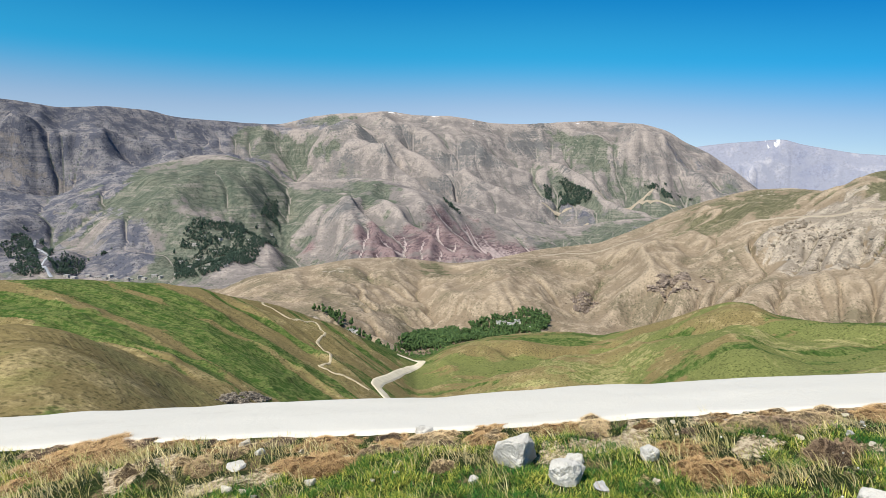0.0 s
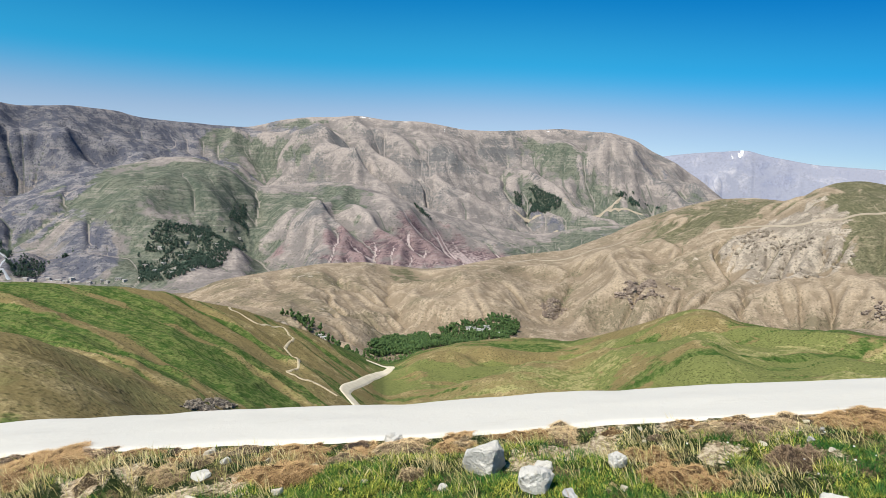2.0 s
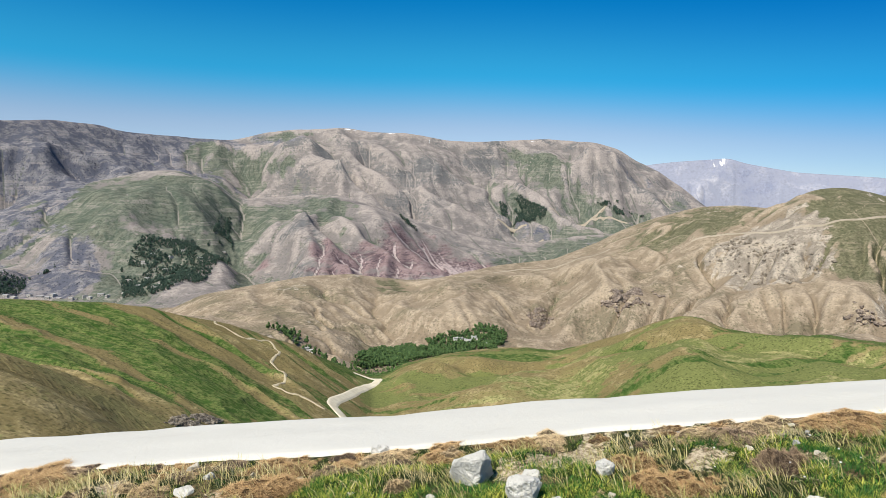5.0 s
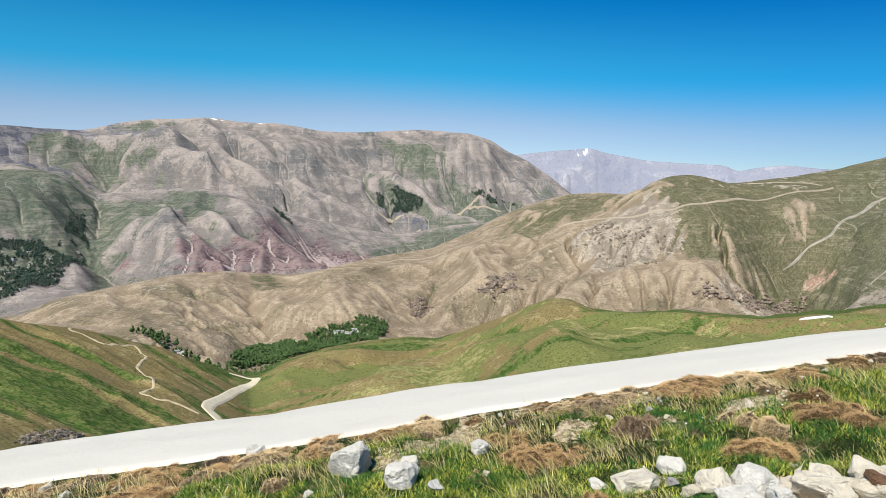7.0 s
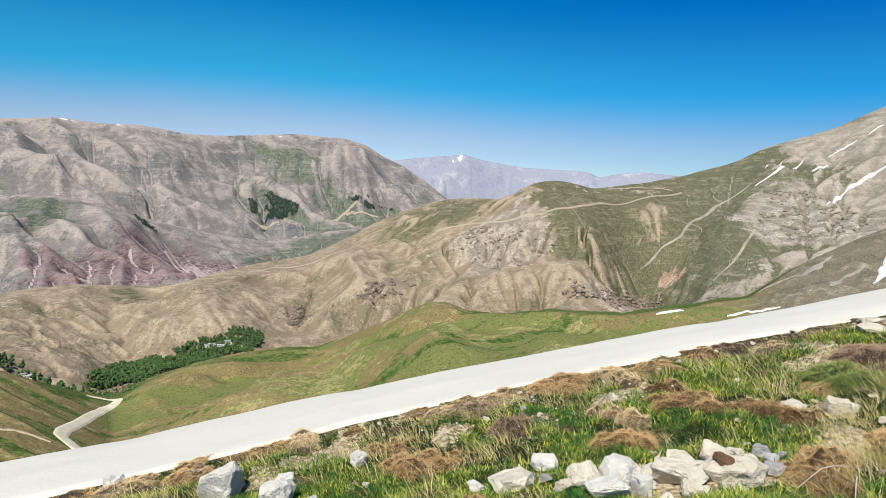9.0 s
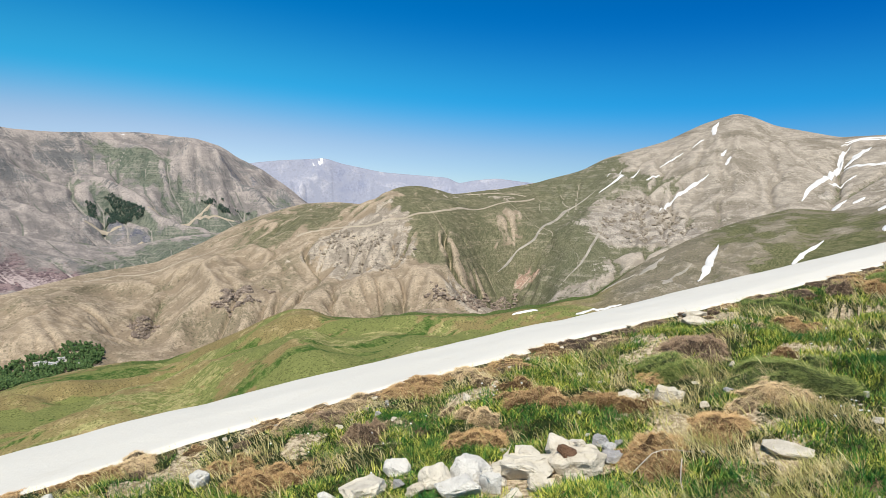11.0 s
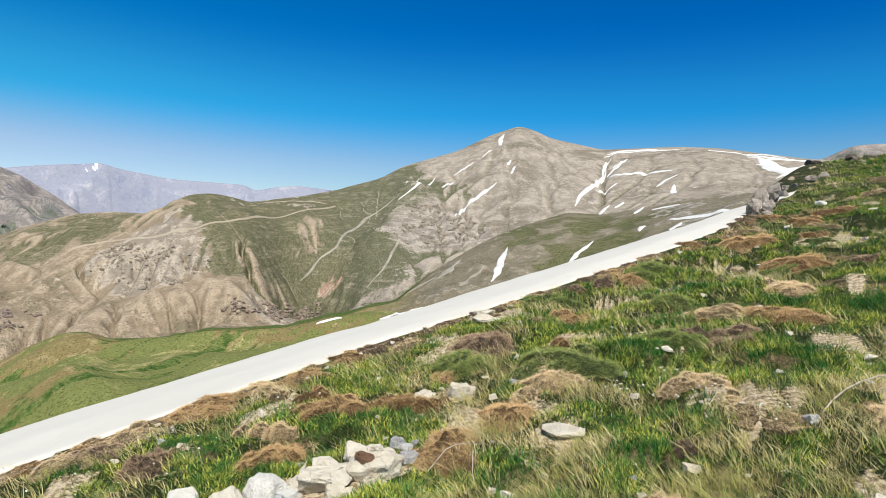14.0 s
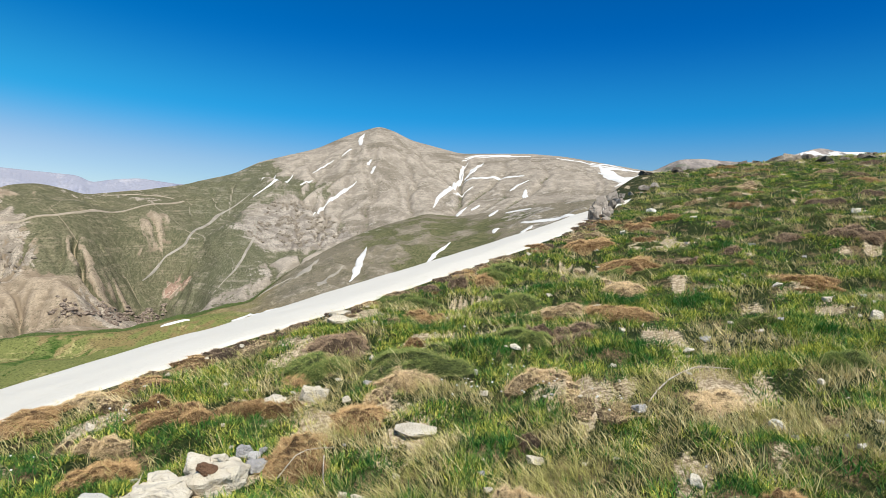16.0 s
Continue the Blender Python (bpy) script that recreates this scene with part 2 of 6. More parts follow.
# low knolls and ditches of the meadow: a line in plan, height and half width
MEADOW_RIBS = [([(45, 304), (67, 325), (95, 335), (110, 290), (116, 250)], 9, 24), ([(32, 412), (47, 385), (69, 388), (105, 400)], -5, 7),
               ([(20, 330), (52, 352), (80, 372), (118, 372)], -4, 10), ([(-2, 376), (20, 395), (50, 405)], 5, 14),
               ([(120, 372), (150, 345), (185, 320)], 5, 14), ([(100, 355), (130, 330), (165, 300), (200, 262)], -5, 11), ([(150, 305), (200, 290), (260, 240)], 5, 16)]
CRAGGY = [(-20, 0.6), (8, 0.65), (18, 0.65), (25, 0.9), (29, 1.25), (33, 1.2), (37, 0.9), (46, 0.8), (50, 0.65), (54, 0.55), (60, 0.32), (66, 0.2), (84, 0.25)]


def lobe(b, r):
    """A low nearer shoulder of the green hill."""
    return 21 * np.exp(-(((b + 34) / 11) ** 2) - ((r - 150) / 42) ** 2)


def relief(k, b, t, R, r, x, y):
    """Spurs and gullies of the slope between knots k and k + 1: metres, and how hollow the place is."""
    size = GULLY[k]
    wx, wy = fbm(x / size / 1.4, y / size / 1.4, 4, 20 + k), fbm(x / size / 1.4 + 31, y / size / 1.4, 4, 25 + k)
    crag = ridged(x / size + 0.37 * (k == 5) + 0.35 * wx, y / size + 0.35 * wy, 5, 40 + k, 0.45)
    slant = np.radians(b) * 0.5 * (R[k] + R[k + 1]) / size * 1.6 + 0.5 * wx
    run = ridged(slant + (1.1 * wy + 0.5) * t, 0.9 * t + 0.3 * wx, 4, 70 + k, 0.45)
    amount = AT_KNOT[k] + (AT_KNOT[k + 1] - AT_KNOT[k]) * t + BETWEEN[k] * 4 * t * (1 - t)
    if k == 3:
        amount = amount * round_bearing(b, CRAGGY, 1.5)
    if k == 7:
        amount = amount * (1 - 0.7 * ease((b - 78) / 4))
    shape = 0.6 * crag + 0.5 * run - 0.62
    z = amount * shape + lobe(b, r) * (k < 2)
    if k in (3, 5, 7):      # the great spurs
        lean, wide = {3: (0.5, 2.6), 5: (0.9, 2.2), 7: (1.25, 1.8)}[k]
        great = ridged(np.radians(b) * R[k + 1] / size / wide + 0.45 * wx + lean * t, 0.6 * t + 0.2 * wy, 3, 110 + k)
        z = z + amount * {3: 0.75, 5: 1.0, 7: 1.5}[k] * (great - 0.55)
        shape = shape + 0.3 * (great - 0.55)
    if k in (3, 5, 7):
        fade = np.minimum(1, 7 * t * (1 - t)) * ease((1 - t) / (0.4 if k == 3 else 0.3))
        for lines, rise, wide in ((RANGE_SPURS, 62, 190), (RIDGE_SPURS, 34, 95), (RAVINES, -55, 110)):
            for line in lines:
                far = np.maximum(0, 1 - from_line(x + 0.12 * size * wx, y + 0.12 * size * wy, line) / wide)
                z = z + fade * rise * far
                shape = shape + fade * 0.35 * np.sign(rise) * far
    if k == 1:              # slanting grooves on the green hill
        groove = ridged((b + 26 * t) / 2.4 + 0.3 * wx, 0.6 * t, 4, 120) - 0.55
        thin = ridged((b + 26 * t) / 0.9 + 0.5 * wx, 0.9 * t, 3, 121) - 0.55
        z = z + (3.2 * groove + 1.1 * thin) * ease((-2 - b) / 3) * ease((t - 0.1) / 0.3) * ease((1 - t) / 0.08)
        shape = shape + (0.35 * groove + 0.45 * thin) * ease((-2 - b) / 3)
        for line, rise, wide in MEADOW_RIBS:
            z = z + rise * np.exp(-((from_line(x + 5 * wx, y + 5 * wy, line) / wide) ** 2)) * ease((1 - t) / 0.06)
        z = z * ease((from_line(x, y, VALLEY_ROAD) - 4) / 26)
    if k == 3:              # rills
        rill = ridged(np.radians(b) * 0.5 * (R[k] + R[k + 1]) / 48 + 0.9 * wx + 0.8 * t, 1.6 * t + 0.5 * wy, 4, 125) - 0.55
        z = z + (8 - 4 * ease((b - 48) / 6)) * rill * 4 * t * (1 - t) - 30 * np.exp(-((from_line(x, y, GULLY_LINE) / 55) ** 2))
        shape = shape + 0.4 * rill
    if k == 5:              # badland gullies at the foot
        bad = ridged(np.radians(b) * R[k] / 44 + 0.5 * wx, 1.0 * t + 0.3 * wy, 4, 130) - 0.55
        where = np.exp(-(((b - 1) / 11) ** 4) - ((t - 0.28) / 0.22) ** 2)
        z = z + 34 * bad * where
        shape = shape + 0.6 * bad * where
    return z, shape


def bench(b, t, x, y):
    """Phase of the benches and steps that run slanting across the great range."""
    return 2 * np.pi * (2.3 * t + 0.11 * b + 0.55 * fbm(x / 600, y / 600, 3, 160))


def strip_points(k, b):
    """The sheet between knots k and k + 1 on the bearings b: x, y, z and t as arrays of rows."""
    R, Z = knots(b)
    t = np.linspace(0, 1, ROWS[k] + 1)[:, None] + 0 * b
    r = R[k] + (R[k + 1] - R[k]) * t
    s = t * 0.45 + ease(t) * 0.55 if k else t
    a = np.radians(b)
    x, y = r * np.sin(a), r * np.cos(a)
    if k in (5, 7):
        s = s + (0.07 if k == 7 else 0.035) * 4 * t * (1 - t) * np.sin(bench(b + 0 * t, t, x, y))
    z = Z[k] + (Z[k + 1] - Z[k]) * s
    rough, shape = relief(k, b + 0 * t, t, R, r, x, y)
    z = z + rough * (1 if k else ease(t))
    return x, y, z, t, shape


VIEW = np.concatenate([np.arange(-43, 106, 0.125), np.arange(106, 317, 3.0)])
BEARINGS = np.append(VIEW, 317.0)
# ---- end of terrain shape


def downhill(x, y, z):
    """For each node of a grid: the neighbour that it drains to, and how far that is."""
    rows, cols = z.shape
    own = np.arange(rows * cols).reshape(rows, cols)
    best, to, gap = np.zeros(z.shape), own.copy(), np.ones(z.shape)
    for di, dj in ((-1, 0), (1, 0), (0, -1), (0, 1), (-1, -1), (-1, 1), (1, -1), (1, 1)):
        a = (slice(max(0, -di), rows - max(0, di)), slice(max(0, -dj), cols - max(0, dj)))
        b = (slice(max(0, di), rows - max(0, -di)), slice(max(0, dj), cols - max(0, -dj)))
        d = np.hypot(x[a] - x[b], y[a] - y[b]) + 1e-6
        steep = (z[a] - z[b]) / d
        more = steep > best[a]
        best[a] = np.where(more, steep, best[a])
        to[a] = np.where(more, own[b], to[a])
        gap[a] = np.where(more, d, gap[a])
    return to.ravel(), gap.ravel()


def carve(x, y, z, power, rounds, soft):
    """Running water cuts branching gullies into a slope. Returns the heights and how much land drains through each place (0 to 1)."""
    old, rows = z.copy(), z.shape[0]
    cell = (np.abs(np.gradient(x, axis=0) * np.gradient(y, axis=1) - np.gradient(x, axis=1) * np.gradient(y, axis=0))).ravel().tolist()
    for n in range(rounds):
        for i in range(6):      # fill the pits
            p = np.pad(z, 1, mode="edge")
            low = np.minimum.reduce([p[:-2, 1:-1], p[2:, 1:-1], p[1:-1, :-2], p[1:-1, 2:], p[:-2, :-2], p[2:, 2:], p[:-2, 2:], p[2:, :-2]])
            z[1:-1] = np.maximum(z, low + 0.01)[1:-1]
        to, gap = downhill(x, y, z)
        order = np.argsort(-z.ravel(), kind="stable").tolist()
        area, way = list(cell), to.tolist()
        for i in order:
            if way[i] != i:
                area[way[i]] += area[i]
        cut = (power * np.sqrt(np.array(area)) / gap).tolist()
        h = z.ravel().tolist()
        for i in reversed(order):
            j = way[i]
            if j != i and h[j] < h[i]:
                h[i] = (h[i] + cut[i] * h[j]) / (1 + cut[i])
        z = np.array(h).reshape(z.shape)
        for i in range(2):
            p = np.pad(z, 1, mode="edge")
            z = z + soft * (p[:-2, 1:-1] + p[2:, 1:-1] + p[1:-1, :-2] + p[1:-1, 2:] - 4 * z)
        z[0], z[-1] = old[0], old[-1]
    flow = np.clip((np.log10(np.array(area)) - 2.3) / 2.7, 0, 1).reshape(z.shape)
    return z, flow


def eroded(grids, ks, power, rounds, soft, near_crest):
    """Carve the sheets ks as one slope, within the part of the land that is open to view."""
    seen = BEARINGS <= 106
    stack = [np.concatenate([grids[k][i][1 if n else 0:] for n, k in enumerate(ks)])[:, seen] for i in range(3)]
    z, flow = carve(*[a.copy() for a in stack], power, rounds, soft)
    b = BEARINGS[seen]
    keep = ease((b + 43) / 2) * ease((106 - b) / 2) * (1 - 0.6 * ease((b - 48) / 7) * (ks[0] == 3))
    row = 0
    for n, k in enumerate(ks):
        count = ROWS[k] + 1
        t = grids[k][3][:, :1]
        fade = keep * (ease((1 - t) / near_crest) if k == ks[-1] else 1)
        x, y, old, t, shape, _ = grids[k]
        put, drain = old.copy(), 0 * old
        put[:, seen] = old[:, seen] + (z[row:row + count] - old[:, seen]) * fade
        drain[:, seen] = flow[row:row + count] * fade
        grids[k] = (x, y, put, t, shape, drain)
        row += count - 1


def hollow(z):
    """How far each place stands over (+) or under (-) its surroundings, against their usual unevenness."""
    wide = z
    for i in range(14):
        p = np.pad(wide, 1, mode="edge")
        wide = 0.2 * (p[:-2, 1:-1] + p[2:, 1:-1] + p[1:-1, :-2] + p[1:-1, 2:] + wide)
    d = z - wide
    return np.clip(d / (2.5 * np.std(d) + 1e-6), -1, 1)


GRIDS = {k: (*strip_points(k, BEARINGS), 0 * BEARINGS) for k in range(11)}
GRIDS = {k: (*g[:5], 0 * g[0]) for k, g in GRIDS.items()}
eroded(GRIDS, (3,), 0.08, 9, 0.05, 0.25)
eroded(GRIDS, (5, 6, 7), 0.04, 8, 0.08, 0.15)
eroded(GRIDS, (9,), 0.08, 6, 0.08, 0.15)


def evened(grids, k, lines, core, edge):
    """Even out the ground along roads and gullies."""
    x, y, z, t, shape, flow = grids[k]
    wide = z
    for i in range(90):
        p = np.pad(wide, 1, mode="edge")
        wide = 0.2 * (p[:-2, 1:-1] + p[2:, 1:-1] + p[1:-1, :-2] + p[1:-1, 2:] + wide)
    far = np.minimum.reduce([from_line(x, y, line) for line in lines])
    part = (1 - ease((far - core) / edge)) * np.minimum(1, 8 * np.minimum(t, 1 - t))
    grids[k] = (x, y, z + (wide - z) * part, t, shape, flow)


evened(GRIDS, 3, RIDGE_ROADS + SCREE_GULLIES, 12, 60)

# ---- materials


class Nodes:
    """A small builder for node materials."""

    def __init__(self, name, roughness=0.85):
        self.mat = bpy.data.materials.new(name)
        self.mat.use_nodes = True
        self.tree = self.mat.node_tree
        self.shader = self.tree.nodes["Principled BSDF"]
        self.shader.inputs["Roughness"].default_value = roughness
        self.shader.inputs["Specular IOR Level"].default_value = 0.25
        self.coord = self.tree.nodes.new("ShaderNodeTexCoord").outputs["Object"]

    def plug(self, value, socket):
        if hasattr(value, "default_value") and hasattr(value, "links"):
            self.tree.links.new(value, socket)
        else:
            socket.default_value = value

    def scaled(self, x, y, z, turn=0.0):
        n = self.tree.nodes.new("ShaderNodeMapping")
        n.inputs["Scale"].default_value = (x, y, z)
        n.inputs["Rotation"].default_value = (0, 0, radians(turn))
        self.tree.links.new(self.coord, n.inputs["Vector"])
        return n.outputs["Vector"]

    def noise(self, scale, detail=4.0, rough=0.6, vector=None, warp=0.0):
        n = self.tree.nodes.new("ShaderNodeTexNoise")
        n.inputs["Scale"].default_value, n.inputs["Detail"].default_value = scale, detail
        n.inputs["Roughness"].default_value, n.inputs["Distortion"].default_value = rough, warp
        self.tree.links.new(vector or self.coord, n.inputs["Vector"])
        return n.outputs["Fac"]

    def cells(self, scale, vector=None, feature="F1"):
        n = self.tree.nodes.new("ShaderNodeTexVoronoi")
        n.feature = feature
        n.inputs["Scale"].default_value = scale
        self.tree.links.new(vector or self.coord, n.inputs["Vector"])
        return n.outputs["Distance"]

    def attr(self, name):
        n = self.tree.nodes.new("ShaderNodeAttribute")
        n.attribute_name = name
        return n.outputs["Fac"]

    def random(self):
        return self.tree.nodes.new("ShaderNodeObjectInfo").outputs["Random"]

    def island(self):
        return self.tree.nodes.new("ShaderNodeNewGeometry").outputs["Random Per Island"]

    def math(self, kind, a, b=0.0):
        n = self.tree.nodes.new("ShaderNodeMath")
        n.operation = kind
        self.plug(a, n.inputs[0])
        self.plug(b, n.inputs[1])
        return n.outputs[0]

    def step(self, value, lo, hi):
        n = self.tree.nodes.new("ShaderNodeMapRange")
        n.interpolation_type = "SMOOTHSTEP"
        self.plug(value, n.inputs["Value"])
        n.inputs["From Min"].default_value, n.inputs["From Max"].default_value = lo, hi
        return n.outputs["Result"]

    def mix(self, fac, a, b):
        n = self.tree.nodes.new("ShaderNodeMix")
        n.data_type = "RGBA"
        self.plug(fac, n.inputs["Factor"])
        for value, socket in ((a, n.inputs[6]), (b, n.inputs[7])):
            self.plug((*value, 1) if isinstance(value, tuple) else value, socket)
        return n.outputs[2]

    def bump(self, value, strength, distance):
        n = self.tree.nodes.new("ShaderNodeBump")
        n.inputs["Strength"].default_value, n.inputs["Distance"].default_value = strength, distance
        self.tree.links.new(value, n.inputs["Height"])
        self.tree.links.new(n.outputs["Normal"], self.shader.inputs["Normal"])

    def color(self, value):
        self.plug((*value, 1) if isinstance(value, tuple) else value, self.shader.inputs["Base Color"])
        return self


def land(name, soil, green, rock, red, size, spots=0.5, washed=0.5, stretch=1.0, grain_depth=0.4, comb=1.0, strata=0.0, relief_depth=0.45, dip=(0.12, 0.0), other=None):
    """Open mountain land: soil, grass, rock and red earth, spread by the sheet's own masks and broken up by noise. size: metres of the main patches.
    washed: how pale the beds of the gullies are. strata: how far ledges of harder rock show, which dip sideways. other: a second set of colours,
    into which the first passes where the sheet's own change says so."""
    m = Nodes(name, 0.95)
    m.shader.inputs["Specular IOR Level"].default_value = 0.05
    lie = m.tree.nodes.new("ShaderNodeAttribute")
    lie.attribute_name = "lie"

    def runs(across, along, detail, rough):
        n = m.tree.nodes.new("ShaderNodeVectorMath")
        n.operation = "MULTIPLY"
        m.tree.links.new(lie.outputs["Vector"], n.inputs[0])
        n.inputs[1].default_value = (1 / across, 1 / along, 1)
        return m.noise(1.0, detail, rough, n.outputs["Vector"], 0.35)

    def tone(col, fac, value):
        n = m.tree.nodes.new("ShaderNodeMix")
        n.data_type, n.blend_type = "RGBA", "MULTIPLY"
        m.plug(fac, n.inputs["Factor"])
        m.plug(col, n.inputs[6])
        n.inputs[7].default_value = (*value, 1) if isinstance(value, tuple) else (value, value, value, 1)
        return n.outputs[2]
    if other:
        change = m.attr("change")
        soil, green, rock, red = [[m.mix(change, a, b) for a, b in zip(*pair)] for pair in zip((soil, green, rock, red), other)]
    broad, mid = m.noise(0.55 / size, 4, 0.55, warp=0.5), m.noise(2.4 / size, 6, 0.62, warp=0.5)
    rill, fine = runs(size * 0.3, size * 1.7 * stretch, 4, 0.6), runs(size * 0.11, size * 0.5 * stretch * comb, 4, 0.65)
    grit = m.noise(16 / size, 4, 0.7)
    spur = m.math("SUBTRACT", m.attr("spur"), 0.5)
    flow = m.attr("flow")
    wobble = m.math("ADD", m.math("MULTIPLY", m.math("SUBTRACT", broad, 0.5), 1.5), m.math("MULTIPLY", m.math("SUBTRACT", mid, 0.5), 1.3))
    wobble = m.math("ADD", wobble, m.math("MULTIPLY", m.math("SUBTRACT", rill, 0.5), 0.7))
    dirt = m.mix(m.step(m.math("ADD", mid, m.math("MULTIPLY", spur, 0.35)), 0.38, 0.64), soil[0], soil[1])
    dirt = m.mix(m.step(m.math("ADD", broad, m.math("MULTIPLY", m.math("SUBTRACT", fine, 0.5), 0.6)), 0.5, 0.66), dirt, soil[2])
    grass = m.mix(m.step(m.math("ADD", fine, m.math("MULTIPLY", mid, 0.6)), 0.68, 0.92), green[0], green[1])
    stone = m.mix(m.step(m.math("ADD", mid, m.math("MULTIPLY", m.math("SUBTRACT", fine, 0.5), 0.5)), 0.42, 0.6), rock[0], rock[1])
    stone = m.mix(m.step(m.math("ADD", m.math("MULTIPLY", grit, 0.55), m.math("MULTIPLY", fine, 0.45)), 0.53, 0.6), stone, rock[2])
    clay = m.mix(m.step(m.math("ADD", fine, m.math("MULTIPLY", spur, 0.6)), 0.4, 0.54), red[0], red[1])
    clay = m.mix(m.step(m.math("ADD", flow, m.math("MULTIPLY", m.math("SUBTRACT", fine, 0.5), 0.4)), 0.16, 0.3), clay, red[2])
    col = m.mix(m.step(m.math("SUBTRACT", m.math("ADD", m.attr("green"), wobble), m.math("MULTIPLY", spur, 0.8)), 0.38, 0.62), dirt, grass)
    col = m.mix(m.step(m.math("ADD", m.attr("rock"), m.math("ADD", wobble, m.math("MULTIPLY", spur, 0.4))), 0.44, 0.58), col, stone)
    col = m.mix(m.step(m.math("ADD", m.attr("tint"), m.math("MULTIPLY", wobble, 0.6)), 0.4, 0.6), col, clay)
    if strata:      # ledges of harder rock
        n = m.tree.nodes.new("ShaderNodeMapping")
        n.inputs["Rotation"].default_value = (*dip, 0)
        n.inputs["Scale"].default_value = (0.16 / size, 0.16 / size, 3.2 / size)
        m.tree.links.new(m.coord, n.inputs["Vector"])
        beds = m.noise(1.0, 4, 0.65, n.outputs["Vector"])
        ledge = m.math("MULTIPLY", m.step(mid, 0.42, 0.56), strata)
        col = m.mix(m.math("MULTIPLY", m.step(m.math("ABSOLUTE", m.math("SUBTRACT", beds, 0.55)), 0.03, 0.012), ledge), col, soil[1])
        col = tone(col, m.math("MULTIPLY", m.step(m.math("ABSOLUTE", m.math("SUBTRACT", beds, 0.47)), 0.03, 0.012), ledge), 0.6)
    bed = m.math("MULTIPLY", m.step(m.math("ADD", flow, m.math("MULTIPLY", m.math("SUBTRACT", fine, 0.5), 0.25)), 0.36, 0.52), m.step(broad, 0.4, 0.52))
    col = m.mix(m.math("MULTIPLY", bed, washed), col, soil[1])       # washed-out beds, and others grown with shrubs
    grown = m.math("MULTIPLY", m.step(m.math("ADD", flow, m.math("MULTIPLY", m.math("SUBTRACT", mid, 0.5), 0.5)), 0.34, 0.46), m.step(broad, 0.5, 0.42))
    col = m.mix(m.math("MULTIPLY", grown, 0.6), col, green[0])
    rough = m.math("MULTIPLY", m.step(mid, 0.3, 0.62), grain_depth)
    col = tone(col, m.math("MULTIPLY", m.step(grit, 0.5, 0.36), rough), 0.5)
    col = tone(col, m.math("MULTIPLY", m.step(grit, 0.52, 0.64), rough), 1.35)
    dots = m.step(m.cells(12 / size), 0.36, 0.18)
    col = tone(col, m.math("MULTIPLY", m.math("MULTIPLY", dots, m.step(broad, 0.34, 0.48)), spots), (0.36, 0.42, 0.36))
    col = m.mix(m.step(m.math("ADD", m.attr("snow"), m.math("MULTIPLY", wobble, 0.35)), 0.48, 0.54), col, (0.66, 0.655, 0.64))
    m.color(col)
    m.bump(m.math("ADD", m.math("ADD", mid, m.math("MULTIPLY", rill, 0.7)), m.math("ADD", m.math("MULTIPLY", grit, 0.25), m.math("MULTIPLY", fine, 0.35))), relief_depth, size * 0.06)
    return m.mat


HILLS = (((0.175, 0.138, 0.06), (0.295, 0.235, 0.115), (0.205, 0.178, 0.072)), ((0.04, 0.078, 0.016), (0.12, 0.142, 0.044)),
         ((0.24, 0.21, 0.15), (0.34, 0.3, 0.22), (0.1, 0.085, 0.065)), ((0.14, 0.152, 0.05), (0.255, 0.235, 0.098), (0.32, 0.278, 0.138)))
SPURS = (((0.16, 0.138, 0.096), (0.26, 0.226, 0.17), (0.125, 0.112, 0.072)), ((0.076, 0.082, 0.036), (0.13, 0.124, 0.064)),
         ((0.17, 0.152, 0.125), (0.34, 0.308, 0.255), (0.09, 0.079, 0.065)), ((0.12, 0.12, 0.045), (0.19, 0.172, 0.07), (0.25, 0.215, 0.095)))
RIDGES = (((0.212, 0.165, 0.113), (0.32, 0.256, 0.18), (0.165, 0.138, 0.09)), ((0.092, 0.092, 0.051), (0.155, 0.141, 0.085)),
          ((0.222, 0.188, 0.147), (0.39, 0.335, 0.262), (0.115, 0.096, 0.078)), ((0.265, 0.172, 0.126), (0.36, 0.252, 0.188), (0.38, 0.292, 0.22)))
PEAKS = (((0.232, 0.2, 0.158), (0.34, 0.296, 0.238), (0.175, 0.15, 0.114)), ((0.088, 0.092, 0.052), (0.148, 0.14, 0.088)),
         ((0.21, 0.182, 0.15), (0.39, 0.346, 0.286), (0.1, 0.086, 0.072)), ((0.28, 0.18, 0.135), (0.37, 0.255, 0.195), (0.38, 0.3, 0.235)))
HILL_LAND = land("hill_land", *HILLS, 18, 0.7, 0.2, 1.2, 0.9, 0.3, 0.0, 0.7, other=SPURS)
RIDGE_LAND = land("ridge_land", *RIDGES, 50, 0.55, 0.6, 0.5, 0.65, 0.6, 0.3, 0.8, other=PEAKS)
RANGE_LAND = land("range_land", ((0.17, 0.152, 0.14), (0.3, 0.26, 0.23), (0.13, 0.127, 0.123)), ((0.078, 0.094, 0.07), (0.142, 0.148, 0.112)),
                  ((0.085, 0.088, 0.108), (0.2, 0.19, 0.192), (0.045, 0.048, 0.066)), ((0.11, 0.078, 0.082), (0.21, 0.15, 0.145), (0.38, 0.31, 0.29)), 105, 0.5, 0.6, 0.55, 0.5, 0.5, 0.35, 0.7)
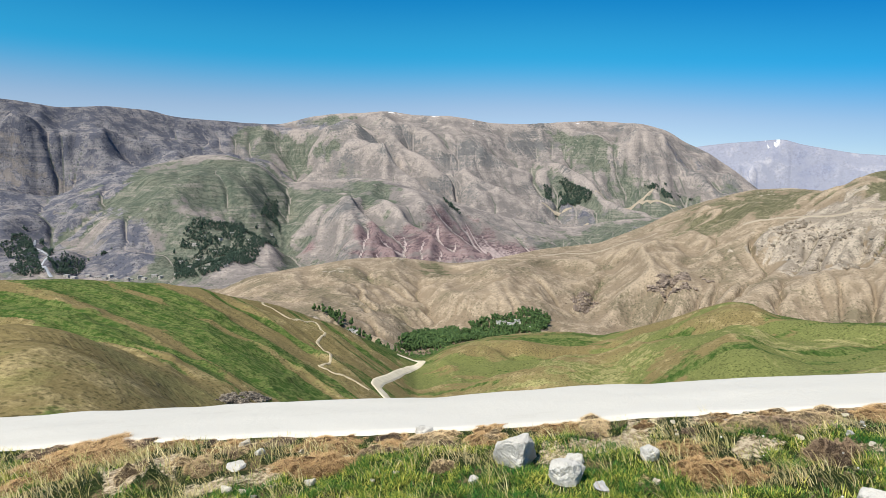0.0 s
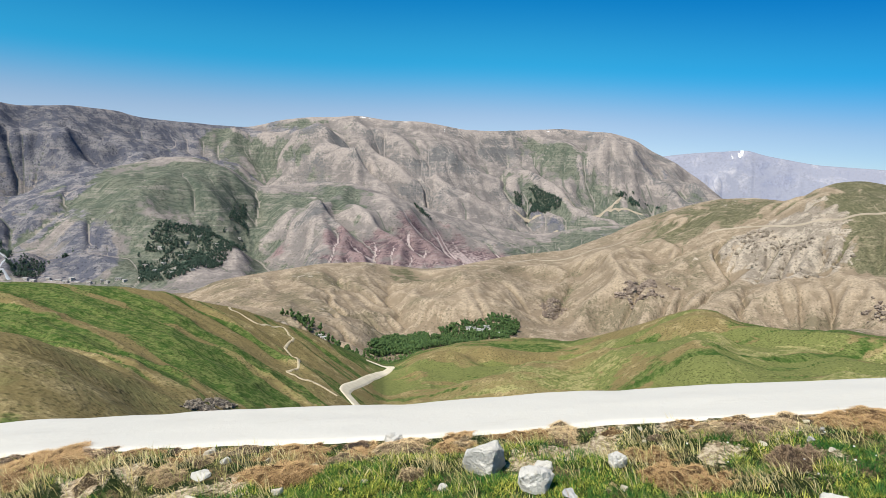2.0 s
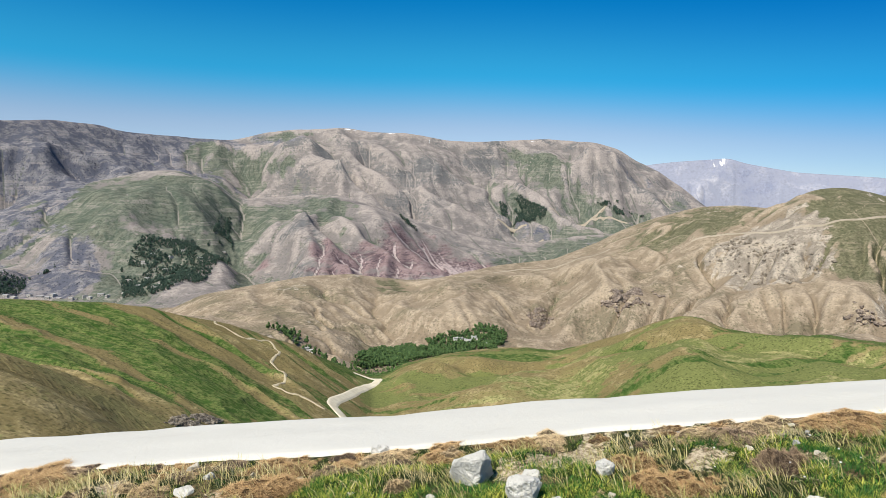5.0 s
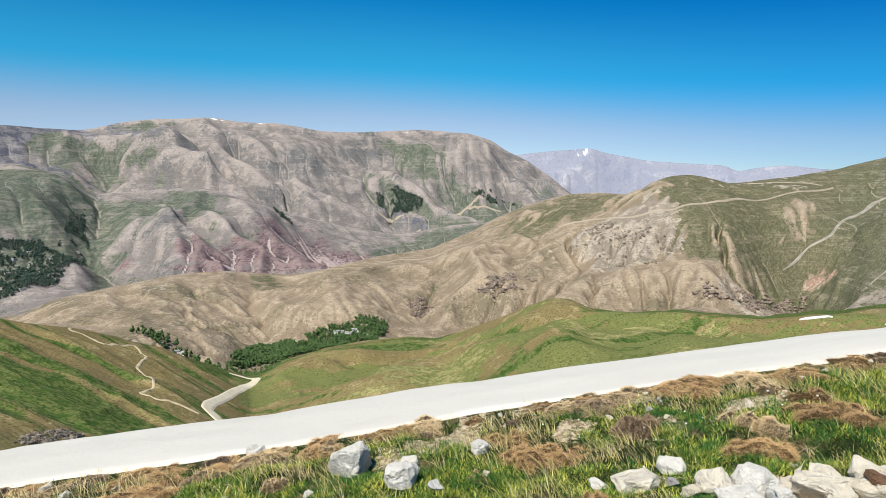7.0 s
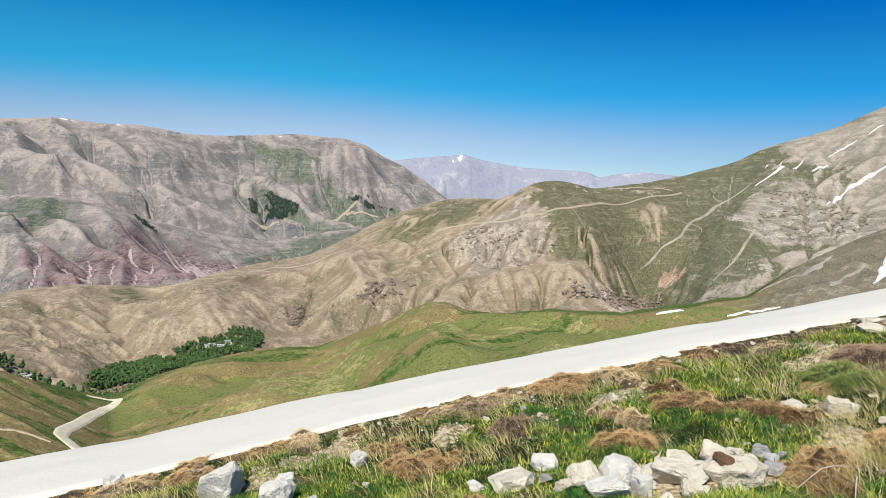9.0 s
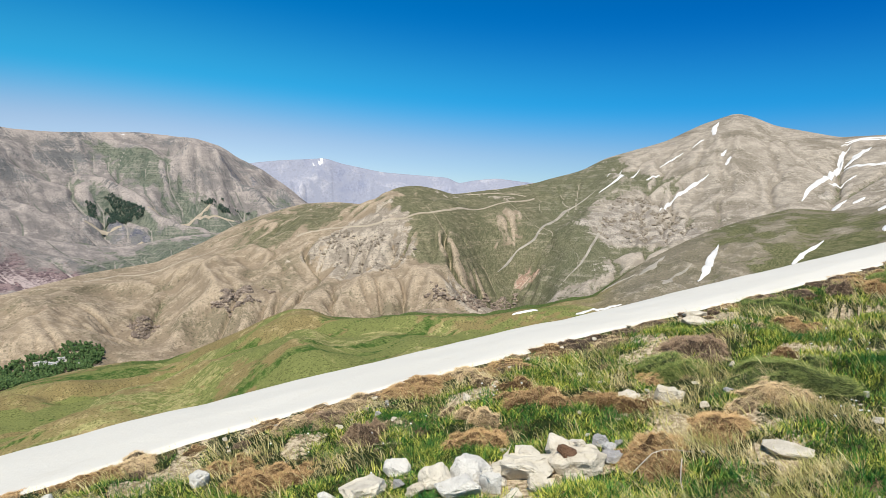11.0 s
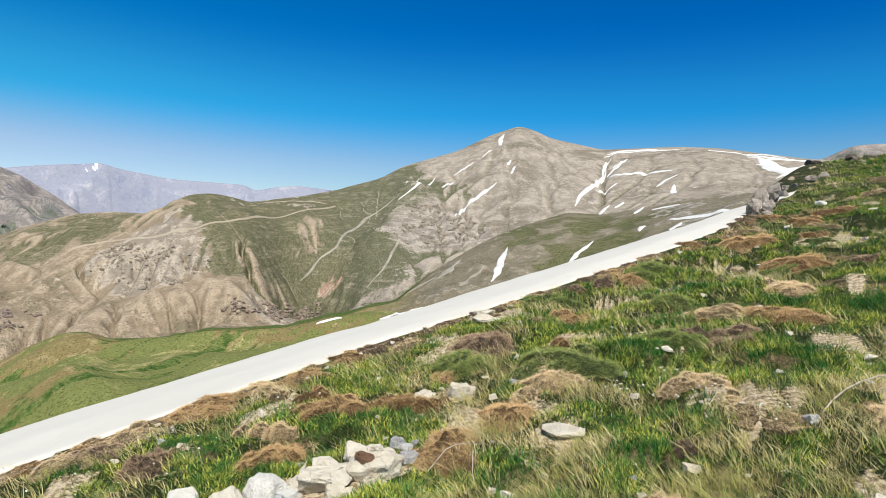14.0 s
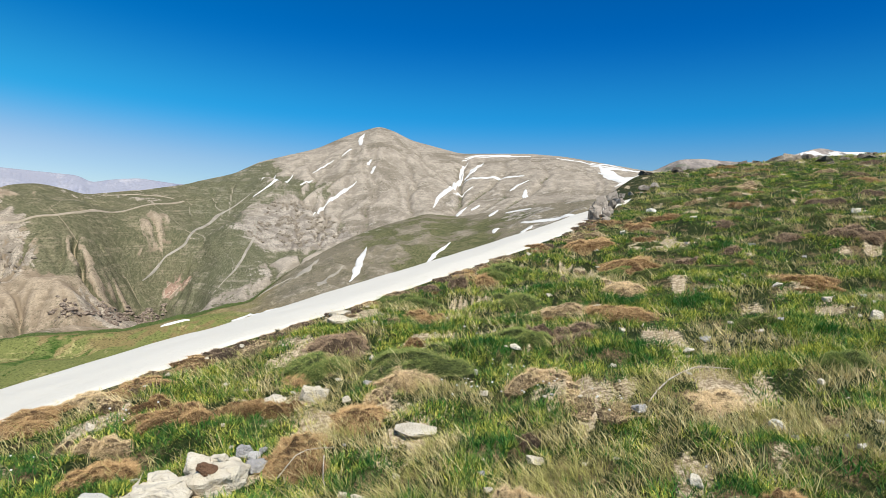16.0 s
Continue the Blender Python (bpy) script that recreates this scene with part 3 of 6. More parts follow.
# the haze of distance is put into these pale bluish colours
HAZY_FAR_LAND = land("hazy_far_land", ((0.24, 0.25, 0.298), (0.375, 0.368, 0.392), (0.22, 0.232, 0.29)), ((0.19, 0.206, 0.268), (0.235, 0.245, 0.3)),
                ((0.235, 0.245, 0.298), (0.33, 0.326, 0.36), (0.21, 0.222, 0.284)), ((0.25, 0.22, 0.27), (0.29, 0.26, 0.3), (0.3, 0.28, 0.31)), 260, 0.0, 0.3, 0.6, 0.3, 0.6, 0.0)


def snow_material():
    m = Nodes("snow", 0.65)
    soft, crust = m.noise(0.7, 3, 0.5), m.noise(16, 4, 0.7)
    grey = m.step(m.math("ADD", m.noise(0.9, 5, 0.7, m.scaled(1, 3, 1)), m.math("MULTIPLY", crust, 0.25)), 0.68, 0.88)
    m.color(m.mix(m.math("MULTIPLY", grey, 0.5), m.mix(soft, (0.53, 0.505, 0.435), (0.57, 0.545, 0.48)), (0.475, 0.445, 0.375)))
    m.shader.inputs["Subsurface Weight"].default_value = 0.0
    m.bump(m.math("ADD", m.math("MULTIPLY", soft, 3.0), crust), 0.3, 0.03)
    return m.mat


SNOW = snow_material()


def turf_material():
    m = Nodes("turf", 0.95)
    m.shader.inputs["Specular IOR Level"].default_value = 0.1
    broad, fine = m.noise(2.6, 5, 0.65), m.noise(30, 5, 0.75)
    earth = m.mix(m.step(fine, 0.42, 0.6), (0.27, 0.2, 0.12), (0.66, 0.55, 0.38))
    # near-black green: shade between the grass blades, put into the ground's colour
    gap_shade = m.mix(m.step(fine, 0.35, 0.65), (0.01, 0.018, 0.005), (0.04, 0.055, 0.014))
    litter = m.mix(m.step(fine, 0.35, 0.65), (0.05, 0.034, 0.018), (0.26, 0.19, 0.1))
    col = m.mix(m.step(broad, 0.52, 0.62), gap_shade, litter)
    col = m.mix(m.step(m.math("ADD", m.attr("bare"), m.math("MULTIPLY", m.math("SUBTRACT", fine, 0.5), 0.8)), 0.45, 0.65), col, earth)
    col = m.mix(m.step(m.attr("scree"), 0.3, 0.7), col, m.mix(m.step(m.noise(3, 5, 0.7), 0.4, 0.6), (0.1, 0.11, 0.05), (0.27, 0.25, 0.19)))
    m.color(col)
    m.bump(m.math("ADD", fine, m.noise(90, 3, 0.7)), 0.7, 0.04)
    return m.mat


TURF = turf_material()

# ---- the land


# land cover: x, y, half width, half depth, amount
GRASS_PATCHES_A = [(-560, 1960, 130, 240, 0.6), (-330, 2150, 110, 180, 0.4), (-642, 2083, 134, 171, 0.6), (-940, 1902, 199, 199, 0.45), (-414, 2043, 98, 199, 0.5), (-594, 1589, 85, 152, 0.6), (-81, 3149, 139, 45, 0.3), (-225, 2051, 85, 249, 0.25), (675, 3360, 281, 189, 0.4), (1041, 3125, 155, 123, 0.55), (114, 3077, 108, 96, 0.4), (516, 1088, 131, 65, 0.5), (-9, 1037, 37, 84, 0.45), (229, 972, 53, 41, 0.35), (517, 1114, 120, 79, 0.5), (627, 896, 72, 225, 0.42), (1044, 981, 77, 55, 0.6), (637, 757, 75, 75, 0.4), (882, 814, 68, 195, 0.35), (740, 866, 72, 155, 0.35), (1221, 830, 60, 90, 0.75), (1058, 666, 50, 50, 0.7), (894, 621, 55, 40, 0.7), (821, 704, 40, 50, 0.6), (1002, 744, 30, 26, 0.6), (1145, 960, 40, 80, 0.6)]    # grassy slopes
GRASS_PATCHES_B = [(426, 301, 60, 6, 0.4), (1247, 781, 52, 133, 0.5), (508, 220, 58, 123, 0.6), (747, 699, 72, 85, 0.3), (1103, 990, 68, 91, 0.5), (-70, 222, 20, 43, 0.5), (-123, 210, 16, 32, 0.5), (-37, 302, 9, 52, 0.4), (102, 354, 20, 24, 0.6), (131, 290, 26, 48, 0.4), (179, 281, 32, 25, 0.4)]    # grassy slopes
GRASS_PATCHES = GRASS_PATCHES_A + GRASS_PATCHES_B
SOIL_PATCHES_A = [(146, 342, 12, 14, 0.6), (157, 332, 10, 12, 0.6), (2, 352, 12, 14, 0.8), (24, 382, 16, 14, 0.6), (-8, 372, 8, 12, 0.7), (80, 407, 20, 8, 0.5), (163, 365, 15, 24, 1.1), (146, 395, 15, 10, 1.0), (122, 408, 14, 9, 0.9), (650, 833, 42, 46, 0.5), (626, 754, 38, 36, 0.55), (832, 878, 24, 60, 0.5), (749, 825, 26, 30, 0.45), (507, 704, 40, 40, 0.4), (80, 318, 14, 12, 0.7), (36, 410, 26, 16, 1.4), (8, 396, 15, 16, 1.3), (66, 404, 18, 11, 1.1), (150, 372, 10, 14, 0.7), (95, 330, 22, 8, 0.7), (-625, 1866, 127, 104, 0.6), (-911, 1680, 134, 131, 0.5), (-246, 1912, 54, 88, 0.7), (-427, 2312, 138, 663, 0.5), (-266, 2931, 350, 505, 0.5), (-919, 3165, 164, 74, 0.4), (988, 3234, 248, 90, 0.6), (1195, 3557, 198, 233, 0.4), (208, 2976, 236, 657, 0.4), (127, 869, 165, 141, 0.5), (812, 854, 33, 41, 0.4), (393, 753, 107, 118, 0.45), (1547, 921, 255, 186, 0.6), (1313, 734, 149, 85, 0.4), (443, 233, 21, 6, 0.6), (-66, 319, 44, 73, 0.3), (-60, 112, 16, 24, 0.4), (-94, 222, 7, 18, 0.6)]    # bare dry slopes
SOIL_PATCHES_B = [(-145, 271, 22, 23, 0.3), (46, 401, 33, 29, 0.6), (63, 332, 9, 25, 0.5), (135, 411, 25, 41, 0.6), (164, 356, 28, 24, 0.55), (100, 284, 8, 14, 0.5), (119, 266, 10, 6, 0.4)]    # bare dry slopes
SOIL_PATCHES = SOIL_PATCHES_A + SOIL_PATCHES_B
ROCK_PATCHES = [(-1408, 2595, 294, 137, 0.5), (-781, 1638, 48, 82, 0.8), (-784, 1514, 75, 40, 0.8), (1273, 3408, 192, 159, 0.6), (511, 854, 83, 113, 0.75), (988, 692, 99, 175, 0.4), (555, 674, 74, 36, 0.7), (1018, 712, 88, 122, 0.6)]    # crags and slate
CLAY_PATCHES = [(0, 860, 130, 100, 0.6), (130, 900, 70, 60, 0.45), (-395, 1814, 60, 67, 0.9), (148, 2089, 239, 233, 0.7), (760, 759, 36, 52, 1.15)]    # red earth


def cover(x, y, patches):
    """How strongly the listed patches (x, y, half width, half depth along the line of sight, amount) lie on plan points."""
    total = 0 * x
    for px, py, wide, deep, amount in patches:
        a = math.atan2(px, py)
        u, v = (x - px) * math.cos(a) - (y - py) * math.sin(a), (x - px) * math.sin(a) + (y - py) * math.cos(a)
        total = total + amount * np.exp(-(((u / wide) ** 2 + (v / deep) ** 2) ** 1.5))
    return total


def masks(k, b, t, x, y):
    """Where grass, rock and red earth lie on the sheet between knots k and k + 1."""
    def spot(b0, t0, wide, high):
        return np.exp(-(((b - b0) / wide) ** 2) - ((t - t0) / high) ** 2)
    size = GULLY[k]
    patch = fbm(x / size / 2.2, y / size / 2.2, 4, 80 + k)
    zero = 0 * b
    green, rock, red = zero, zero, zero
    if k == 0:
        return 0.5 + 0.3 * patch - 1.0 * spot(-31, 1.0, 10, 0.35), zero, zero
    if k == 1:
        left = ease((-3 - b) / 1.5)
        green = 0.46 + 0.35 * patch - 0.35 * ease((b - 43) / 7) * ease((t - 0.3) / 0.4) - 1.1 * spot(-31, 0.0, 9, 0.2) - 0.9 * spot(-22, 0.1, 4, 0.15) - 0.3 * ease((b - 51) / 4)
        slant = b + 26 * t + 1.2 * patch        # slanting grooves and dry ribs on the green hill
        green = green + left * (0.75 * (ridged(slant / 1.5, 0.5 * t, 3, 180) - 0.5) + 0.5 * (ridged(slant / 0.6 + 7, 0.8 * t, 2, 183) - 0.5))
        for at, wide, amount in ((1, 0.5, 1.3), (5.5, 0.35, 0.9), (15, 0.4, 1.0), (-6.8, 0.4, 0.8), (-2.6, 0.3, 0.8), (7.4, 0.25, 0.8), (12.8, 0.3, 0.8), (-16, 0.6, 0.9), (11.5, 0.3, 0.7), (-4, 2.6, 0.4), (-13, 1.5, 0.4),
                                 (3, 1.3, -0.9), (9, 2.0, -0.75), (-9.8, 1.1, -0.8), (17.5, 1.2, -0.6), (-1.5, 0.6, -0.6), (13.8, 0.7, -0.6), (-18, 1.0, -0.6)):
            green = green + left * amount * np.exp(-(((slant - at) / wide) ** 2)) * ease((t - 0.15) / 0.15)
        rows = (1 - left) * (1 - ease((b - 49) / 4)) * (1.2 * (ridged((y + 0.12 * x) / 26 + 0.5 * patch, x / 150, 3, 184) - 0.52) + 0.9 * (ridged((y + 0.05 * x) / 10 + 0.7 * patch, x / 60, 2, 185) - 0.5))
        green = green + rows            # long dry and grassy rows across the meadow
        rock = 0.75 * ease((b - 53.5) / 5) * (0.75 + 0.5 * patch) - 0.3
        red = -0.4 + 0.42 * (1 - left) * (1 - ease((b - 50.5) / 4.5)) + 0.4 * patch - 1.5 * rows
    elif k == 2:
        green, rock, red = 0.6 + 0.4 * patch, zero + 0.4 * ease((b - 53) / 4), zero - 0.4
    elif k in (3, 4):
        right = ease((b - 36) / 5)
        green = 0.12 + 0.3 * patch + right * 0.22 - ease((b - 52) / 4) * (0.2 + 0.5 * t)
        green = green + 0.34 * ease((b - 32) / 4) * (1 - ease((b - 54) / 4)) * ease((t - 0.35) / 0.3) + 0.25 * ease((b - 14) / 4) * ease((t - 0.75) / 0.15) * (b < 40)
        rock = 0.12 + 0.25 * patch + 0.4 * np.exp(-(((b - 31) / 5) ** 2) - ((t - 0.5) / 0.25) ** 2)
        red = -0.4 + 0.25 * patch
    elif k in (5, 6):
        green = 0.4 + 0.4 * patch
        rock = 0.0 + 0.25 * patch + 0.9 * ease((-23 - b) / 4) * ease((t - 0.2) / 0.3)
        red = -0.4 + 1.15 * np.exp(-(((b - 1) / 12) ** 4) - ((t - 0.36) / 0.3) ** 2)
    elif k in (7, 8):
        band = np.cos(bench(b, t, x, y)) * (k == 7)
        high = ease((t - 0.55) / 0.35) * ease((b + 15) / 4)
        green = 0.2 + 0.4 * patch + 0.2 * (1 - t) * (k == 7) + 0.3 * band - 0.3 * high
        rock = 0.12 + 0.3 * patch + 0.8 * ease((-16 - b) / 4) - 0.2 * band - 0.12 * high
        red = -0.35 + 0.3 * patch
    else:
        return 0.3 + 0.4 * patch, 0.4 + 0.4 * patch, zero
    grassy, bare = cover(x, y, GRASS_PATCHES), cover(x, y, SOIL_PATCHES)
    stony, clay = cover(x, y, ROCK_PATCHES), cover(x, y, CLAY_PATCHES)
    return green + grassy - bare - 0.8 * stony, rock + stony - bare - grassy, red + clay - 0.6 * grassy - 0.6 * stony - 0.9 * bare * (k == 1)


def snow_cover(k, b, t, x, y):
    """Snow that still lies along the highest crests."""
    def spot(b0, t0, wide, high):
        return np.exp(-(((b - b0) / wide) ** 2) - ((t - t0) / high) ** 2)
    streaks = ridged(x / 130, y / 130, 3, 140)
    if k == 7:
        thin = spot(-4.0, 0.99, 2.4, 0.014) + spot(-0.3, 0.99, 1.2, 0.012) + spot(2.6, 0.95, 0.25, 0.05) + 0.9 * spot(12, 0.99, 1.5, 0.012)
        return thin * (0.3 + 0.55 * streaks) + 0.62 * spot(98.0, 1.0, 2.4, 0.6) + 0.55 * spot(101.0, 1.0, 1.8, 0.4) + 0.5 * (streaks - 0.5) * (b > 94)
    if k == 9:
        return (0.0 + 0.68 * ridged(x / 70, y / 200, 3, 141)) * (1.15 * spot(27.3, 1.0, 2.0, 0.3) + 0.9 * spot(23.8, 1.0, 1.0, 0.2))
    return 0 * b


def mesh_object(name, co, faces, material, attributes=(), smooth=True):
    me = bpy.data.meshes.new(name)
    me.vertices.add(len(co))
    me.vertices.foreach_set("co", np.asarray(co, np.float32).ravel())
    n = faces.shape[1]
    me.loops.add(faces.size)
    me.loops.foreach_set("vertex_index", faces.ravel().astype(np.int32))
    me.polygons.add(len(faces))
    me.polygons.foreach_set("loop_start", np.arange(0, faces.size, n, dtype=np.int32))
    me.polygons.foreach_set("use_smooth", np.full(len(faces), smooth))
    for key, values in attributes:
        a = me.attributes.new(key, "FLOAT", "POINT")
        a.data.foreach_set("value", np.asarray(values, np.float32).ravel())
    me.materials.append(material)
    me.update(calc_edges=True)
    me.validate()
    return new(name, me)


def grid_faces(rows, cols):
    i = np.arange(rows - 1)[:, None] * cols + np.arange(cols - 1)
    return np.stack([i, i + 1, i + cols + 1, i + cols], -1).reshape(-1, 4)[:, ::-1]


def lie(k, b, t, x, y):
    """Metres across and down the fall of the slope, for streaks and rills."""
    R, _ = knots(b[0])
    mean = 0.5 * (R[k] + R[k + 1])
    wide, size = np.radians(b) * mean, GULLY[k]
    warp = fbm(x / size / 1.2, y / size / 1.2, 3, 150 + k)
    down = t * (R[k + 1] - R[k])
    if k == 1:
        left = ease((-2.5 - b) / 1.0)
        return np.stack([left * (np.radians(b + 26 * t) * 330 + 5 * warp) + (1 - left) * (0.55 * down - 0.16 * wide + 8 * warp), left * down + (1 - left) * wide, 0 * x], -1)
    lean = -0.2 + 0.75 * ease((b - 47) / 9) if k == 3 else 0.4 * np.sin(np.radians(b) * 3 + k)
    return np.stack([wide + lean * down + 0.28 * size * warp, down + 0.2 * size * warp, 0 * x + 7.0 * k], -1)


def change(k, b, t, x, y):
    """Where the tan ridge passes into the grey mountain, and the green hills into the stony spur."""
    stray = fbm(x / 90, y / 90, 3, 170)
    return ease((b - (50 if k < 3 else 41) + 2.5 * stray) / (5 if k < 3 else 9))


def sheet(name, ks, b, material, label, category):
    parts, cover = [], []
    runs = []
    cols = np.isin(BEARINGS, b)
    for n, k in enumerate(ks):
        x, y, z, t, shape, flow = [a[:, cols] for a in GRIDS[k]]
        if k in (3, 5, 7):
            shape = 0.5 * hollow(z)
        runs.append(lie(k, b + 0 * t, t, x, y)[1 if n else 0:])
        m = (*masks(k, b + 0 * t, t, x, y), shape + 0.5, snow_cover(k, b + 0 * t, t, x, y), flow, change(k, b + 0 * t, t, x, y))
        first = 1 if n else 0
        parts.append(np.stack([x, y, z], -1)[first:])
        cover.append([a[first:] + 0 * x[first:] for a in m])
    co = np.concatenate(parts)
    attributes = [(key, np.concatenate([c[i] for c in cover])) for i, key in enumerate(("green", "rock", "tint", "spur", "snow", "flow", "change"))]
    ob = mesh_object(name, co.reshape(-1, 3), grid_faces(*co.shape[:2]), material, attributes)
    a = ob.data.attributes.new("lie", "FLOAT_VECTOR", "POINT")
    a.data.foreach_set("vector", np.concatenate(runs).astype(np.float32).ravel())
    return tagged(ob, label, category, kind="structure")


BARE_SPOTS = [(3.63, 1.6, 0.2), (4.5, -0.1, 0.3), (4.35, 0.75, 0.35), (3.95, 2.6, 0.18), (2.5, 2.5, 0.3), (4.4, 2.0, 0.2), (6.0, 3.4, 0.35), (7.6, 0.2, 0.4), (10.5, 0.6, 0.6), (3.6, 2.2, 0.22), (2.0, 3.9, 0.2), (1.0, 4.2, 0.18), (-1.2, 4.3, 0.2), (5.2, 2.2, 0.3), (5.6, 0.4, 0.3), (8.6, 1.5, 0.45), (6.9, 2.3, 0.3), (3.3, 3.7, 0.25), (4.7, 3.2, 0.25)]


def bare_ground(x, y):
    """Trodden and washed-out patches in the turf."""
    bare = 0.0 + 0.75 * fbm(x / 0.33 + 4, y / 0.33, 4, 31)
    for px, py, size in BARE_SPOTS:
        bare = np.maximum(bare, (1.0 + 0.7 * fbm(x / 0.16, y / 0.16, 3, 33)) * np.exp(-(((x - px) ** 2 + (y - py) ** 2) / size**2) ** 1.5))
    return np.clip(bare, 0, 1)


def near_ground():
    b = BEARINGS
    a = np.radians(b)
    far = reach(b)
    t = np.linspace(0, 1, 76)[:, None]
    r = 0.05 * (far / 0.05) ** (t ** 0.35)
    x, y = r * np.sin(a), r * np.cos(a)
    z = near(x, y)
    bare = bare_ground(x, y)
    scree = ease((x - 30) / 10) * ease((np.hypot(x, y) - 38) / 6)
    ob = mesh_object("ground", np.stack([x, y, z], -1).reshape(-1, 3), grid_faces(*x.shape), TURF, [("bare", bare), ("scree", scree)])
    tagged(ob, "grassy mountainside with bare stony patches", "ground", kind="structure")


near_ground()
sheet("hills", (0, 1, 2), BEARINGS[BEARINGS <= 51], HILL_LAND, "green rolling hills with dry tan patches", "hill")
sheet("mountain_spur", (0, 1, 2), BEARINGS[BEARINGS >= 51], HILL_LAND, "stony olive-grey mountain spur with snow patches", "hill")
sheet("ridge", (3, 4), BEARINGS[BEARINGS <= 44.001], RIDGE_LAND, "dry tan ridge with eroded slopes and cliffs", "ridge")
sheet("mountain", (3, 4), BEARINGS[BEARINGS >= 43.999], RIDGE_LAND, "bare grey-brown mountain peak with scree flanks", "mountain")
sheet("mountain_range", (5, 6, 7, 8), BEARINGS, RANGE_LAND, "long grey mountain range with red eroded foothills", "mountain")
sheet("distant_range", (9, 10), BEARINGS, HAZY_FAR_LAND, "distant pale mountain range", "mountain")


def snow_drift():
    """The long drift on the brow below the grass."""
    xs = np.arange(-16, 19.01, 0.08)
    u = np.linspace(0, 1, 26)
    lip = grass_edge(xs) + 0.03 * fbm(xs / 0.7, 0 * xs, 3, 51)
    wide = np.interp(xs, *zip(*BROW)) + np.interp(xs, *zip(*SNOW_UP)) + 0.8
    close = ease((19 - xs) / 4)
    x = xs[:, None] + 0 * u
    y = lip[:, None] - 0.03 + (wide * close)[:, None] * u
    thick = (0.036 * np.minimum(1, u / 0.3) * np.minimum(1, (1 - u) / 0.1)) * close[:, None]
    top = near(x, y, False) + 0.006 + thick + 0.012 * fbm(x / 0.8, y / 0.8, 3, 52)
    low = near(x, y, False) - 0.15
    n, c = x.shape
    co = np.concatenate([np.stack([x, y, top], -1).reshape(-1, 3), np.stack([x, y, low], -1).reshape(-1, 3)])
    f = grid_faces(n, c)[:, ::-1]
    i = np.arange(n - 1) * c
    side = np.concatenate([np.stack([i, i + n * c, i + c + n * c, i + c], -1), np.stack([i + c - 1, i + 2 * c - 1, i + 2 * c - 1 + n * c, i + c - 1 + n * c], -1)])
    ob = mesh_object("snow_drift", co, np.concatenate([f[:, ::-1], f + n * c, side]), SNOW)
    tagged(ob, "long white drift of old snow on the grassy brow", "snow", kind="structure")


snow_drift()

# ---- roads, snow, trees and houses on the land

def on_land(x, y):
    """Height of the built sheets at plan points."""
    x, y = np.atleast_1d(np.asarray(x, float)), np.atleast_1d(np.asarray(y, float))
    b, r = np.degrees(np.arctan2(x, y)), np.hypot(x, y)
    b = np.where(b < -43, b + 360, b)
    col = np.clip(np.interp(b, BEARINGS, np.arange(len(BEARINGS))), 0, len(BEARINGS) - 1.001)
    j = col.astype(int)
    v = col - j
    R, _ = knots(b)
    z = near(x, y)
    for k in range(11):
        g = GRIDS[k][2]
        row = np.clip((r - R[k]) / (R[k + 1] - R[k]), 0, 0.9999) * ROWS[k]
        i = row.astype(int)
        u = row - i
        zk = (g[i, j] * (1 - v) + g[i, j + 1] * v) * (1 - u) + (g[i + 1, j] * (1 - v) + g[i + 1, j + 1] * v) * u
        z = np.where(r > R[k], zk, z)
    return z


def smooth_line(points, step):
    p = np.array(points, float)
    seg = np.append(0, np.cumsum(np.hypot(*np.diff(p, axis=0).T)))
    s = np.linspace(0, seg[-1], max(4, int(seg[-1] / step)))
    q = np.stack([np.interp(s, seg, p[:, 0]), np.interp(s, seg, p[:, 1])], -1)
    soft = max(1, int(0.22 * len(s) / max(1, len(p) - 1)))
    kernel = np.hanning(2 * soft + 1) if soft > 1 else np.array([0.25, 0.5, 0.25])
    kernel = kernel / kernel.sum()
    pad = len(kernel) // 2
    ext = np.concatenate([2 * q[0] - q[pad:0:-1], q, 2 * q[-1] - q[-2:-2 - pad:-1]]) if len(q) > pad + 1 else q
    if len(ext) == len(q) + 2 * pad:
        q = np.stack([np.convolve(ext[:, i], kernel, "valid") for i in (0, 1)], -1)
    return q


def laid_strip(name, points, width, material, lift, step, taper=False, ragged=0.0, seed=0):
    """A ribbon laid on the land along a line in plan, with a skirt that goes into the ground."""
    q = smooth_line(points, step)
    d = np.gradient(q, axis=0)
    n = np.stack([-d[:, 1], d[:, 0]], -1) / (np.hypot(*d.T)[:, None] + 1e-9)
    s = np.linspace(0, 1, len(q))
    half = np.full(len(q), width / 2.0)
    if taper:
        half = half * np.clip(np.minimum(s, 1 - s) * 3.6 + 0.1, 0, 1) * (1 + 0.25 * fbm(s * 3.1, 0 * s + seed, 2, seed + 4))
    left = half * (1 + ragged * fbm(s * len(q) / 5.0, 0 * s + seed, 3, seed))
    right = half * (1 + ragged * fbm(s * len(q) / 5.0, 0 * s - seed, 3, seed + 9))
    u = np.linspace(-1, 1, 7)
    off = np.where(u < 0, u * left[:, None], u * right[:, None])
    x, y = q[:, :1] + n[:, :1] * off, q[:, 1:] + n[:, 1:] * off
    z = on_land(x.ravel(), y.ravel()).reshape(x.shape) + lift
    z[:, 0] -= 3 * lift
    z[:, -1] -= 3 * lift
    f = grid_faces(*x.shape)
    return mesh_object(name, np.stack([x, y, z], -1).reshape(-1, 3), f, material)


